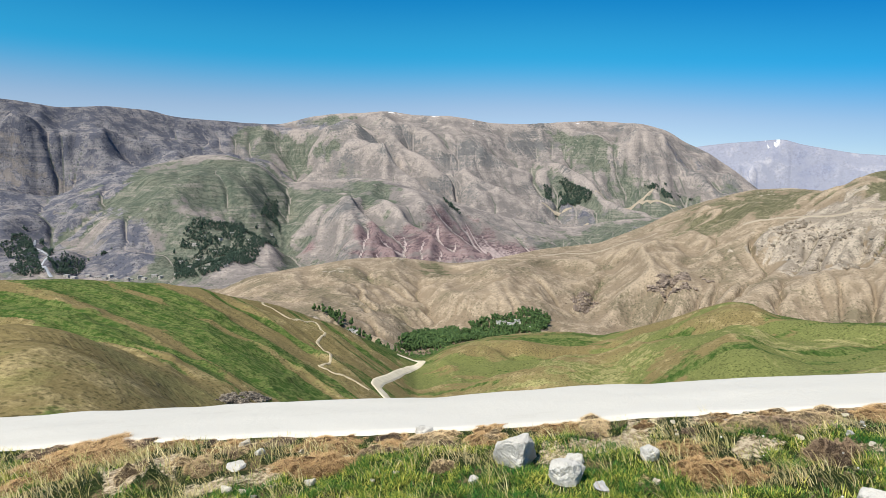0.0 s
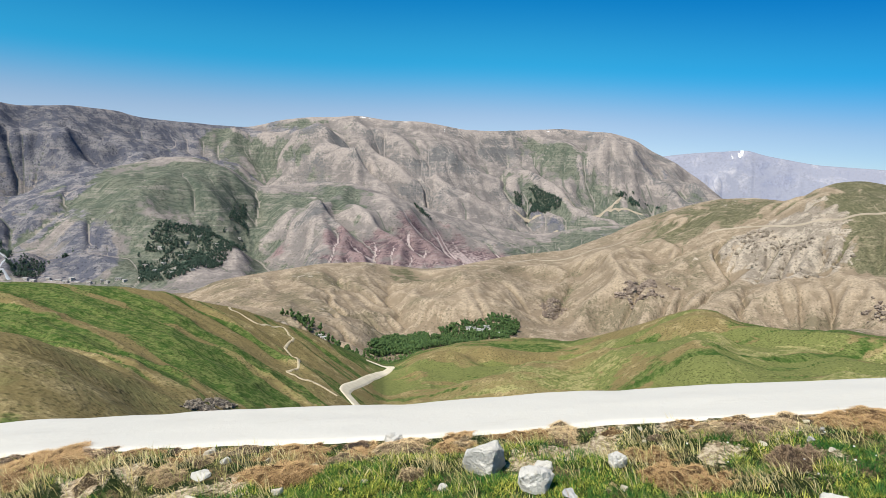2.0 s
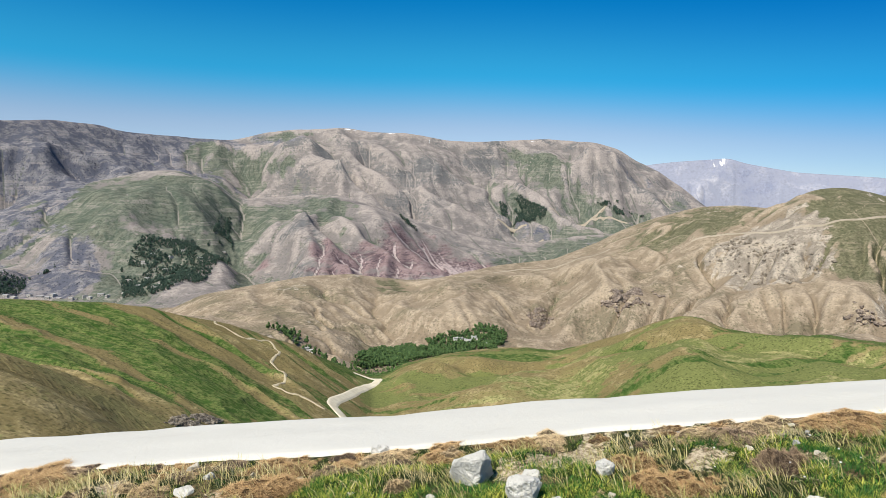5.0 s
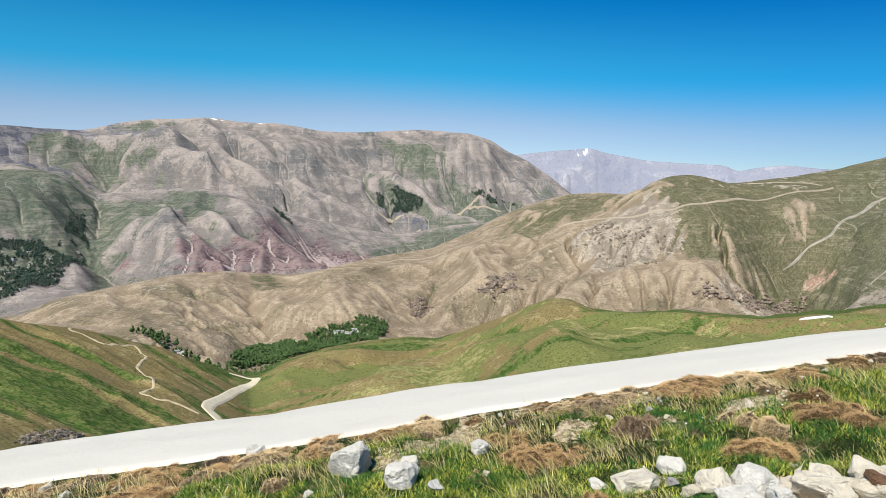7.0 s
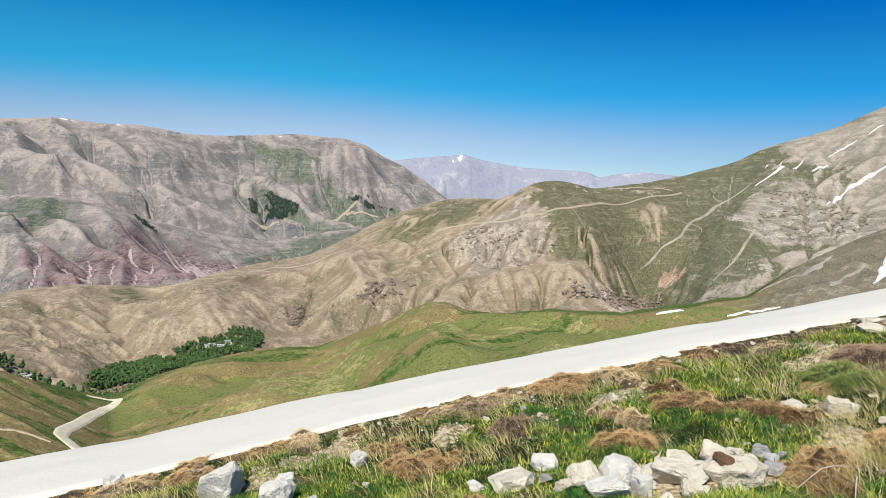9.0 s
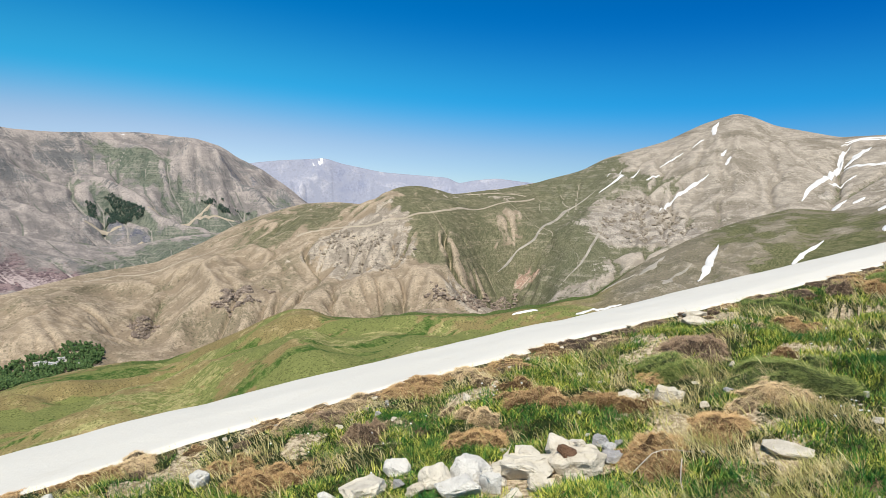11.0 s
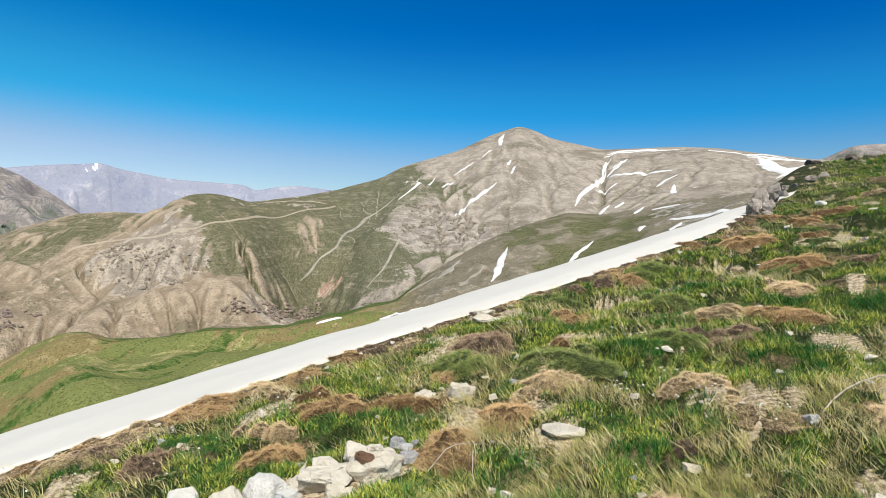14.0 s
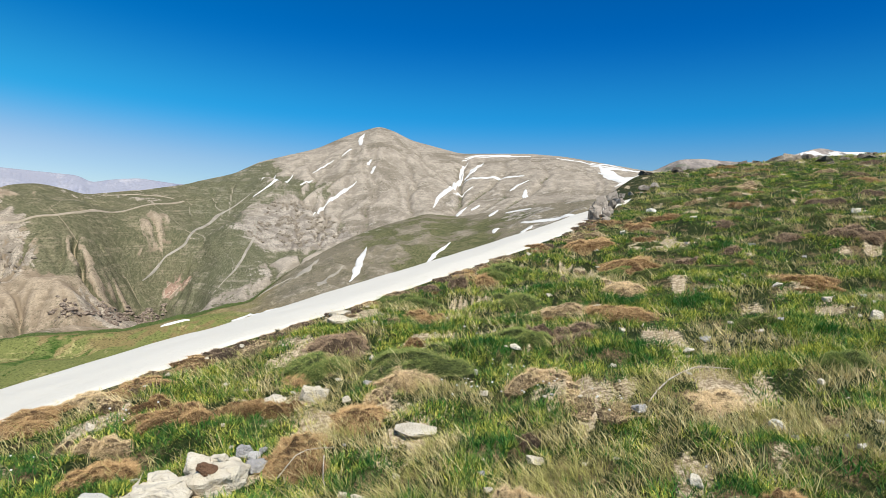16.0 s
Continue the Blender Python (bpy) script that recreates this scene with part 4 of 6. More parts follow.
def gravel_material(name, a, b, scale):
    m = Nodes(name, 0.95)
    m.color(m.mix(m.step(m.noise(scale, 5, 0.7), 0.35, 0.65), a, b))
    m.bump(m.noise(scale * 6, 4, 0.7), 0.4, 0.2)
    return m.mat


ROAD_DIRT = gravel_material("road_dirt", (0.52, 0.455, 0.325), (0.62, 0.555, 0.415), 0.2)
TRACK_DIRT = gravel_material("track_dirt", (0.36, 0.3, 0.19), (0.46, 0.39, 0.26), 0.3)
PALE_ROAD = gravel_material("pale_road", (0.27, 0.226, 0.162), (0.34, 0.288, 0.215), 0.05)
SCREE = gravel_material("scree", (0.21, 0.19, 0.152), (0.31, 0.28, 0.228), 0.03)
RIVER_BED = gravel_material("river_bed", (0.26, 0.28, 0.3), (0.4, 0.41, 0.42), 0.03)
OLD_SNOW = gravel_material("old_snow", (0.5, 0.495, 0.475), (0.59, 0.585, 0.565), 0.02)

TRACKS = [[(-97, 345), (-95, 337), (-91, 339), (-80, 335), (-70, 352), (-61, 332), (-62, 312), (-57, 303), (-51, 290), (-49, 277), (-52, 265), (-46, 262), (-39, 263), (-33, 260), (-30, 259)]]
FAR_ROADS = [[(723, 3088), (882, 3085), (960, 3102), (1099, 3062)], [(879, 3075), (1026, 3144)], [(480, 2780), (655, 2910)], [(461, 3025), (598, 3016)]]
tagged(laid_strip("road", VALLEY_ROAD, 6.5, ROAD_DIRT, 0.35, 2.0, ragged=0.04, seed=2), "pale gravel road winding through the valley", "road", kind="structure")
for line in TRACKS:
    tagged(laid_strip("track", line, 1.7, TRACK_DIRT, 0.3, 1.5, ragged=0.35, seed=5), "narrow dirt track on the green hillside", "track", kind="structure")
for line in RIDGE_ROADS:
    tagged(laid_strip("road", line, 4.5, PALE_ROAD, 0.9, 5.0, ragged=0.15, seed=7), "pale dirt road cut across the dry ridge", "road", kind="structure")
for line in FAR_ROADS:
    tagged(laid_strip("road", line, 11, PALE_ROAD, 2.5, 20.0, ragged=0.2, seed=8), "pale road on the far mountainside", "road", kind="structure")
tagged(laid_strip("river", [(-1076, 1702), (-1052, 1650), (-1006, 1628), (-978, 1560), (-928, 1518), (-914, 1462), (-868, 1424)], 6, RIVER_BED, 1.5, 5.0, ragged=0.9, seed=3),
       "whitish mountain river in its stony bed", "river", kind="structure")
tagged(laid_strip("scree_gully", SCREE_GULLIES[0], 6.5, SCREE, 1.2, 7.0,
                  True, 0.5, 4), "pale scree gully running down the mountain", "scree", kind="structure")
tagged(laid_strip("scree_gully", SCREE_GULLIES[1], 4.5, SCREE, 1.2, 7.0, True, 0.5, 6), "thin pale scree gully beside the larger one", "scree", kind="structure")

for line in ([(361, 260), (350, 265), (336, 268)], [(422, 278), (381, 260), (356, 254)], [(387, 235), (364, 233), (330, 219)]):
    tagged(laid_strip("scree_patch", line, 6, SCREE, 0.5, 3.0, True, 0.7, 31), "pale scree patch on the stony spur", "scree", "scree patches on the spur", "structure")

UPPER_SNOW = [
    (18, [(1693, 953), (1641, 936), (1565, 893)]),
    (10, [(1455, 800), (1412, 789)]),
    (9, [(1427, 774), (1373, 756)]),
    (6, [(1440, 902), (1372, 897), (1325, 889)]),
    (11, [(1304, 756), (1267, 758), (1190, 751), (1132, 740), (1067, 716)]),
    (7, [(1302, 929), (1167, 880), (1102, 887)]),
    (6, [(1288, 968), (1162, 912)]),
    (6, [(1530, 900), (1475, 899)]),
    (6, [(1277, 857), (1230, 859)]),
    (14, [(1697, 628), (1612, 614), (1527, 584), (1399, 560), (1302, 552), (1218, 527)]),
    (20, [(1677, 577), (1561, 567), (1519, 573)]),
    (13, [(1502, 566), (1492, 524), (1502, 473), (1489, 410)]),
    (10, [(1430, 517), (1357, 538)]),
    (9, [(1712, 653), (1766, 634), (1785, 552), (1790, 475)]),
]
LOWER_SNOW = [
    (15, [(1269, 474), (1190, 466)]),
    (12, [(1257, 440), (1222, 446)]),
    (12, [(1425, 381), (1411, 406), (1370, 410)]),
    (18, [(1363, 372), (1288, 354)]),
    (7, [(612, 195), (578, 193)]),
    (5, [(512, 163), (497, 162)]),
    (4, [(572, 151), (578, 166), (579, 177)]),
    (6, [(462, 259), (411, 235), (374, 219), (357, 213)]),
    (5, [(491, 197), (466, 199), (434, 193)]),
    (6, [(493, 129), (475, 133)]),
    (9, [(508, 142), (505, 122), (497, 100), (490, 88)]),
    (3, [(293, 220), (282, 229), (261, 225)]),
    (3, [(249, 241), (237, 248)]),
    (21, [(1677, 290), (1668, 227), (1727, 161)]),
    (27, [(1568, 252), (1546, 210)]),
]
FAR_SNOW = [
    (20, [(1386, 188), (1443, 168), (1640, 152)]),
    (40, [(1683, 268), (1547, 214), (1435, 175), (1604, 163)]),
    (23, [(1440, 152), (1623, 139), (1738, 124)]),
    (14, [(1753, 393), (1757, 325), (1698, 249), (1689, 192)]),
    (20, [(1750, 659), (1797, 628), (1806, 537)]),
    (18, [(1752, 302), (1857, 265), (1671, 197)]),
]
for n, (wide, line) in enumerate(UPPER_SNOW + LOWER_SNOW + FAR_SNOW):
    far = math.hypot(*line[0])
    ob = laid_strip("snow_patch", line, wide, OLD_SNOW, 0.3 + 0.0007 * far, max(1.0, wide * 0.3), True, 0.25, 10 + n)
    tagged(ob, "patch of old snow left on the mountainside", "snow", "snow patches on the mountains", "structure")


def merged(name, pieces, material, smooth=False):
    """One mesh from many (vertices, triangles) pairs."""
    base, co, tri = 0, [], []
    for v, f in pieces:
        co.append(v)
        tri.append(f + base)
        base += len(v)
    return mesh_object(name, np.concatenate(co), np.concatenate(tri), material, smooth=smooth)


def icosahedron():
    g = (1 + 5**0.5) / 2
    v = np.array([(-1, g, 0), (1, g, 0), (-1, -g, 0), (1, -g, 0), (0, -1, g), (0, 1, g), (0, -1, -g), (0, 1, -g), (g, 0, -1), (g, 0, 1), (-g, 0, -1), (-g, 0, 1)])
    bm = bmesh.new()
    vs = [bm.verts.new(p) for p in v / np.linalg.norm(v[0])]
    bmesh.ops.convex_hull(bm, input=vs)
    bm.verts.index_update()
    co = np.array([p.co[:] for p in bm.verts])
    tri = np.array([[p.index for p in f.verts] for f in bm.faces])
    bm.free()
    return co, tri


ICO = icosahedron()


def crown_piece(rng, tall, wide, clumps):
    """Leaf clumps of one broad-leaved tree: vertices and triangles."""
    pieces, base = [], 0
    for i in range(clumps):
        a, h = rng.uniform(0, 6.28), rng.uniform(0.3, 1.0)
        out = wide * 0.5 * math.sqrt(max(0.05, 1 - abs(h - 0.55) * 1.7)) * rng.uniform(0.2, 1.0)
        size = wide * rng.uniform(0.2, 0.34)
        v = ICO[0] * (1 + rng.uniform(-0.35, 0.35, (12, 1))) * size * np.array([1, 1, 1.15])
        pieces.append((v + (out * math.cos(a), out * math.sin(a), tall * h), ICO[1] + base))
        base += 12
    return np.concatenate([p[0] for p in pieces]), np.concatenate([p[1] for p in pieces])


def trunk_piece(tall, thick):
    a = np.arange(5) * 6.283 / 5
    low = np.stack([np.cos(a) * thick, np.sin(a) * thick, 0 * a - 0.6], -1)
    top = np.stack([np.cos(a) * thick * 0.4, np.sin(a) * thick * 0.4, 0 * a + tall], -1)
    i = np.arange(5)
    j = (i + 1) % 5
    return np.concatenate([low, top]), np.concatenate([np.stack([i, j, j + 5], -1), np.stack([i, j + 5, i + 5], -1)])


def leaf_material(name, a, b):
    m = Nodes(name, 0.8)
    col = m.mix(m.island(), a, b)
    m.color(m.mix(m.step(m.noise(1.2, 4, 0.7), 0.4, 0.65), col, tuple(c * 0.45 for c in a)))
    m.bump(m.noise(3, 4, 0.7), 0.8, 0.4)
    return m.mat


LEAVES = leaf_material("leaves", (0.045, 0.095, 0.028), (0.1, 0.16, 0.045))
DARK_LEAVES = leaf_material("dark_leaves", (0.03, 0.06, 0.042), (0.07, 0.108, 0.07))
ORCHARD = leaf_material("orchard_leaves", (0.06, 0.12, 0.03), (0.12, 0.19, 0.05))
BARK = gravel_material("bark", (0.1, 0.08, 0.06), (0.18, 0.15, 0.11), 4)


def inside(x, y, polygon):
    hit = np.zeros(len(x), bool)
    for (x0, y0), (x1, y1) in zip(polygon, polygon[1:] + polygon[:1]):
        cut = ((y0 > y) != (y1 > y)) & (x < (x1 - x0) * (y - y0) / (y1 - y0 + 1e-9) + x0)
        hit ^= cut
    return hit


def grove(name, polygon, count, tall, clumps, material, label, seed, gaps=0.0):
    """Many small trees over a piece of the plan."""
    rng = np.random.RandomState(seed)
    p = np.array(polygon, float)
    x, y = rng.uniform(*np.stack([p.min(0), p.max(0)]), (count * 6, 2)).T
    keep = inside(x, y, polygon) & (from_line(x, y, [(-1076, 1702), (-1010, 1613), (-912, 1473), (-868, 1424)]) > 9) & (fbm(x / tall / 5, y / tall / 5, 3, seed) > gaps - 0.6)
    x, y = x[keep][:count], y[keep][:count]
    z = on_land(x, y)
    pieces, trunks = [], []
    for a, b, c in zip(x, y, z):
        h = tall * rng.uniform(0.6, 1.2)
        v, f = crown_piece(rng, h, h * rng.uniform(0.55, 0.85), clumps)
        pieces.append((v + (a, b, c), f))
        v, f = trunk_piece(h * 0.7, h * 0.03)
        trunks.append((v + (a, b, c), f))
    root = new(name)
    crowns = merged("crowns", pieces, material)
    stems = merged("trunks", trunks, BARK)
    crowns.parent = stems.parent = root
    for ob in (root, crowns, stems):
        tagged(ob, kind="stuff")
    return tagged(root, label, "trees", kind="stuff")


GROVE = [(-48, 651), (-23, 669), (4, 663), (54, 703), (113, 723), (136, 800), (80, 779), (11, 785), (-29, 743), (-42, 690)]
VILLAGE = [(-600, 1440), (-687, 1636), (-671, 1728), (-601, 1791), (-530, 1874), (-561, 2050), (-541, 2126), (-481, 1903), (-458, 1664), (-466, 1499), (-500, 1430)]
RIVER_TREES = [(-1150, 1690), (-1104, 1725), (-1070, 1725), (-925, 1530), (-888, 1547), (-825, 1610), (-852, 1528), (-850, 1448), (-897, 1407), (-969, 1443), (-1103, 1609)]
PATCH = [(486, 3141), (597, 3170), (710, 3089), (691, 3037), (571, 3033), (493, 3077)]
grove("grove", GROVE, 2600, 5.2, 4, LEAVES, "dense green grove of poplars and fruit trees in the valley", 3, 0.0)
grove("orchard", [(-60, 560), (-20, 560), (30, 600), (60, 690), (4, 668), (-48, 650)], 700, 3.6, 4, ORCHARD, "bright green orchard on the valley floor", 9, 0.1)
grove("village_grove", VILLAGE, 2600, 8.5, 3, DARK_LEAVES, "dark green orchards round a far village", 4, 0.22)
grove("river_trees", RIVER_TREES, 1100, 8, 3, DARK_LEAVES, "dark trees along the mountain river", 5, 0.3)
grove("far_grove", PATCH, 900, 11, 3, DARK_LEAVES, "dark green wood on the far slope", 6, 0.1)
grove("far_grove", [(980, 3160), (1141, 3151), (1216, 3130), (1070, 3100)], 260, 9, 3, DARK_LEAVES, "thin dark wood on the far slope", 16, 0.5)
grove("thicket", [(-1, 2168), (59, 2162), (59, 2140), (11, 2142)], 50, 9, 4, DARK_LEAVES, "small dark thicket on the foothill", 7)


def far_tree(x, y, tall, seed, copies=()):
    """A tree that stands alone: trunk and crown."""
    rng = np.random.RandomState(seed)
    root = new("tree")
    crown = merged("crown", [crown_piece(rng, tall, tall * 0.6, 11)], LEAVES)
    stem = merged("trunk", [trunk_piece(tall * 0.7, tall * 0.035)], BARK)
    crown.parent = stem.parent = root
    root.location = (x, y, float(on_land(x, y)[0]))
    return tagged(root, "small dark green valley tree beside the slope", "tree", "trees along the valley slope")


first_trees = [far_tree(-131, 652, 7, 21), far_tree(-126, 649, 6, 22), far_tree(-121, 648, 8, 23)]
rng = np.random.RandomState(8)
for n in range(34):
    t = (n + rng.uniform(-0.4, 0.4)) / 33
    x = float(np.interp(t, (0, 0.3, 0.65, 1), (-118, -104, -78, -48))) + rng.uniform(-3, 3)
    y = float(np.interp(t, (0, 0.3, 0.65, 1), (645, 638, 627, 628))) + rng.uniform(-8, 8)
    copy_thing(first_trees[n % 3], pose(x, y, float(on_land(x, y)[0]), 0, 0, rng.uniform(0, 360)))


# houses
WALL = gravel_material("house_wall", (0.55, 0.53, 0.48), (0.68, 0.66, 0.6), 0.6)
ROOF = gravel_material("house_roof", (0.34, 0.32, 0.3), (0.46, 0.45, 0.43), 0.5)
ADOBE = gravel_material("adobe_wall", (0.34, 0.31, 0.27), (0.46, 0.43, 0.38), 0.6)
DARK_PANE = gravel_material("dark_opening", (0.03, 0.03, 0.035), (0.05, 0.05, 0.05), 1)


def part(name, bm, material, parent, label=""):
    me = bpy.data.meshes.new(name)
    bm.to_mesh(me)
    bm.free()
    me.materials.append(material)
    ob = new(name, me)
    ob.parent = parent
    return tagged(ob, label)


def box(x0, x1, y0, y1, z0, z1, bevel=0.0):
    bm = bmesh.new()
    bmesh.ops.create_cube(bm, size=1, matrix=Matrix.Translation(((x0 + x1) / 2, (y0 + y1) / 2, (z0 + z1) / 2)) @ Matrix.Diagonal((x1 - x0, y1 - y0, z1 - z0, 1)))
    if bevel:
        bmesh.ops.bevel(bm, geom=bm.edges[:], offset=bevel, segments=1, affect="EDGES")
    return bm


def house(x, y, wide, deep, tall, turn, label, group, skin):
    root = new("house")
    part("wall", box(-wide / 2, wide / 2, -deep / 2, deep / 2, -2.5, tall), skin, root)
    part("roof", box(-wide / 2 - 0.35, wide / 2 + 0.35, -deep / 2 - 0.35, deep / 2 + 0.35, tall, tall + 0.35, 0.05), ROOF, root, "flat grey roof")
    part("door", box(-0.5, 0.5, -deep / 2 - 0.06, -deep / 2 + 0.02, 0, 2.0), DARK_PANE, root, "dark doorway")
    for u in (-0.32, 0.32):
        part("window", box(wide * u - 0.6, wide * u + 0.6, -deep / 2 - 0.05, -deep / 2 + 0.02, 1.0, 2.2), DARK_PANE, root, "dark window")
    root.matrix_world = pose(x, y, float(on_land(x, y)[0]) + 0.2, 0, 0, turn)
    return tagged(root, label, "house", group)


for x, y, w, d, h, a in ((70, 766, 11, 7, 4.2, 8), (81, 760, 8, 7, 3.4, -12), (91, 768, 10, 6, 3.6, 4), (104, 747, 7, 6, 3.2, 20), (-92, 634, 7, 6, 3.2, 15), (-86, 630, 6, 5, 3, -10)):
    house(x, y, w, d, h, a, "low whitewashed house among the valley trees", "houses in the valley", WALL)
rng = np.random.RandomState(12)
for x, y in ((-621, 1674), (-576, 1671), (-561, 1715), (-504, 1673), (-573, 1619), (-603, 1584), (-497, 1557), (-517, 1798), (-607, 1540), (-537, 1458), (-758, 1426), (-759, 1489), (-721, 1480), (-686, 1474), (-645, 1468), (-475, 1727), (-633, 1646), (-641, 1573), (-490, 1453), (-497, 1868), (-844, 1440), (-817, 1421), (-820, 1485), (-781, 1509), (-748, 1392), (-725, 1375), (-700, 1483), (-672, 1366), (-665, 1481), (-615, 1484), (-800, 1460), (-770, 1440)):
    house(x, y, rng.uniform(8, 13), rng.uniform(6, 9), rng.uniform(3.5, 5.5), rng.uniform(-40, 40), "pale flat-roofed village house among orchards", "far village houses", ADOBE)

# ---- the turf round the camera: stones, thorn cushions, grass


def stone_material(name, a, b, spots):
    m = Nodes(name, 0.9)
    shift = m.math("MULTIPLY", m.random(), 0.25)
    big, fine = m.noise(9, 5, 0.65), m.noise(70, 4, 0.7)
    col = m.mix(m.step(m.math("ADD", big, shift), 0.4, 0.75), a, b)
    col = m.mix(m.step(m.noise(26, 4, 0.7), 0.64, 0.74), col, spots)
    m.color(col)
    m.bump(m.math("ADD", m.math("MULTIPLY", big, 2.0), fine), 0.85, 0.022)
    return m.mat


WHITE_STONE = stone_material("white_limestone", (0.51, 0.488, 0.435), (0.64, 0.612, 0.545), (0.32, 0.31, 0.29))
CREAM_STONE = stone_material("cream_limestone", (0.5, 0.44, 0.335), (0.63, 0.575, 0.465), (0.34, 0.255, 0.155))
GREY_STONE = stone_material("grey_stone", (0.27, 0.26, 0.25), (0.45, 0.44, 0.42), (0.13, 0.125, 0.12))
DARK_STONE = stone_material("weathered_rock", (0.13, 0.112, 0.092), (0.35, 0.305, 0.255), (0.06, 0.05, 0.042))
BROWN_STONE = stone_material("brown_stone", (0.1, 0.055, 0.03), (0.15, 0.085, 0.05), (0.05, 0.03, 0.02))


def stone_mesh(wide, deep, tall, seed, material, points=18, cut=0.75):
    """An angular broken stone: a hull of scattered points, bevelled, roughened, sunk a little into the ground."""
    rng = random.Random(seed)
    bm = bmesh.new()
    for i in range(points):
        d = Vector((rng.gauss(0, 1), rng.gauss(0, 1), rng.gauss(0, 1))).normalized()
        p = Vector([math.copysign(abs(c) ** cut, c) for c in d]) * rng.uniform(0.85, 1.05)
        bm.verts.new((p.x * wide / 2, p.y * deep / 2, p.z * tall * 0.62 + tall * 0.36))
    bmesh.ops.convex_hull(bm, input=bm.verts[:])
    bmesh.ops.delete(bm, geom=[v for v in bm.verts if not v.link_faces], context="VERTS")
    bmesh.ops.bevel(bm, geom=bm.edges[:], offset=min(wide, deep, tall) * 0.035, segments=1, affect="EDGES")
    bmesh.ops.triangulate(bm, faces=bm.faces[:])
    bmesh.ops.subdivide_edges(bm, edges=[e for e in bm.edges if e.calc_length() > wide * 0.12], cuts=2, use_grid_fill=True)
    bmesh.ops.triangulate(bm, faces=bm.faces[:])
    shift = Vector((seed * 3.1, seed * 1.7, 0))
    for v in bm.verts:
        v.co += v.co.normalized() * noise.fractal(v.co * (5 / wide) + shift, 0.75, 2.1, 5) * wide * 0.06
    for v in bm.verts:
        v.co = (max(-0.54 * wide, min(0.54 * wide, v.co.x)), max(-0.54 * deep, min(0.54 * deep, v.co.y)), max(-0.35 * tall, min(1.04 * tall, v.co.z)))
    me = bpy.data.meshes.new("stone")
    bm.to_mesh(me)
    bm.free()
    me.materials.append(material)
    return me


def lay_stone(x, y, wide, tall, seed, material, label, category="stone", group="", name="stone", turn=None, deep=None, lift=0.0, points=18, cut=0.75):
    ob = new(name, stone_mesh(wide, deep or wide * random.Random(seed).uniform(0.65, 0.95), tall, seed, material, points, cut))
    a = math.atan2(x, y)
    ob.matrix_world = pose(x, y, float(near(np.array(x), np.array(y))) + lift, 0, 0, -math.degrees(a) + (turn if turn is not None else random.Random(seed).uniform(-25, 25)))
    return tagged(ob, label, category, group)


WHITE = [(0.47, 4.1, 0.29, 0.29), (0.73, 3.7, 0.24, 0.17), (0.84, 3.97, 0.14, 0.09), (1.29, 3.9, 0.14, 0.11), (0.19, 3.88, 0.08, 0.05), (-1.48, 4.5, 0.15, 0.06),
         (-1.37, 4.7, 0.1, 0.05), (-0.14, 4.86, 0.16, 0.07), (2.13, 3.05, 0.18, 0.12), (1.74, 3.13, 0.14, 0.07), (2.38, 2.7, 0.26, 0.16), (2.18, 2.57, 0.24, 0.1),
         (2.34, 2.48, 0.15, 0.13), (15.32, 1.27, 0.24, 0.13), (4.07, -0.32, 0.09, 0.07)]
CREAM = [(1.86, 2.97, 0.27, 0.12), (2.18, 2.75, 0.21, 0.16), (2.04, 2.74, 0.11, 0.09), (2.57, 2.68, 0.17, 0.06), (2.5, 2.31, 0.14, 0.11), (3.92, 2.8, 0.18, 0.07),
         (3.97, 2.54, 0.17, 0.13), (6.05, 3.57, 0.26, 0.08), (5.63, 3.3, 0.3, 0.09), (4.11, 2.57, 0.16, 0.09), (2.52, 2.64, 0.15, 0.08), (2.74, 2.64, 0.2, 0.11), (3.0, 2.5, 0.13, 0.1), (2.76, 2.28, 0.14, 0.06), (3.04, 2.42, 0.1, 0.08), (2.44, 2.54, 0.12, 0.07), (2.62, 2.36, 0.12, 0.05), (11.39, 0.18, 0.2, 0.09), (6.36, -1.21, 0.12, 0.08), (3.63, 1.6, 0.3, 0.05)]
for n, (x, y, w, h) in enumerate(WHITE):
    lay_stone(x, y, w, h * 0.84, 100 + n, WHITE_STONE, "white angular limestone lying in the grass", group="white stones")
for n, (x, y, w, h) in enumerate(CREAM):
    lay_stone(x, y, w, h * 0.84, 140 + n, CREAM_STONE, "cream-coloured weathered limestone half sunk in turf", group="cream stones")
for n, (x, y, w, h) in enumerate([(3.15, 2.44, 0.11, 0.08), (3.08, 2.3, 0.13, 0.07), (3.14, 2.36, 0.09, 0.06), (3.2, 2.34, 0.07, 0.05)]):
    lay_stone(x, y, w, h, 170 + n, GREY_STONE, "grey lichened stone beside the pale slab", group="grey stones")
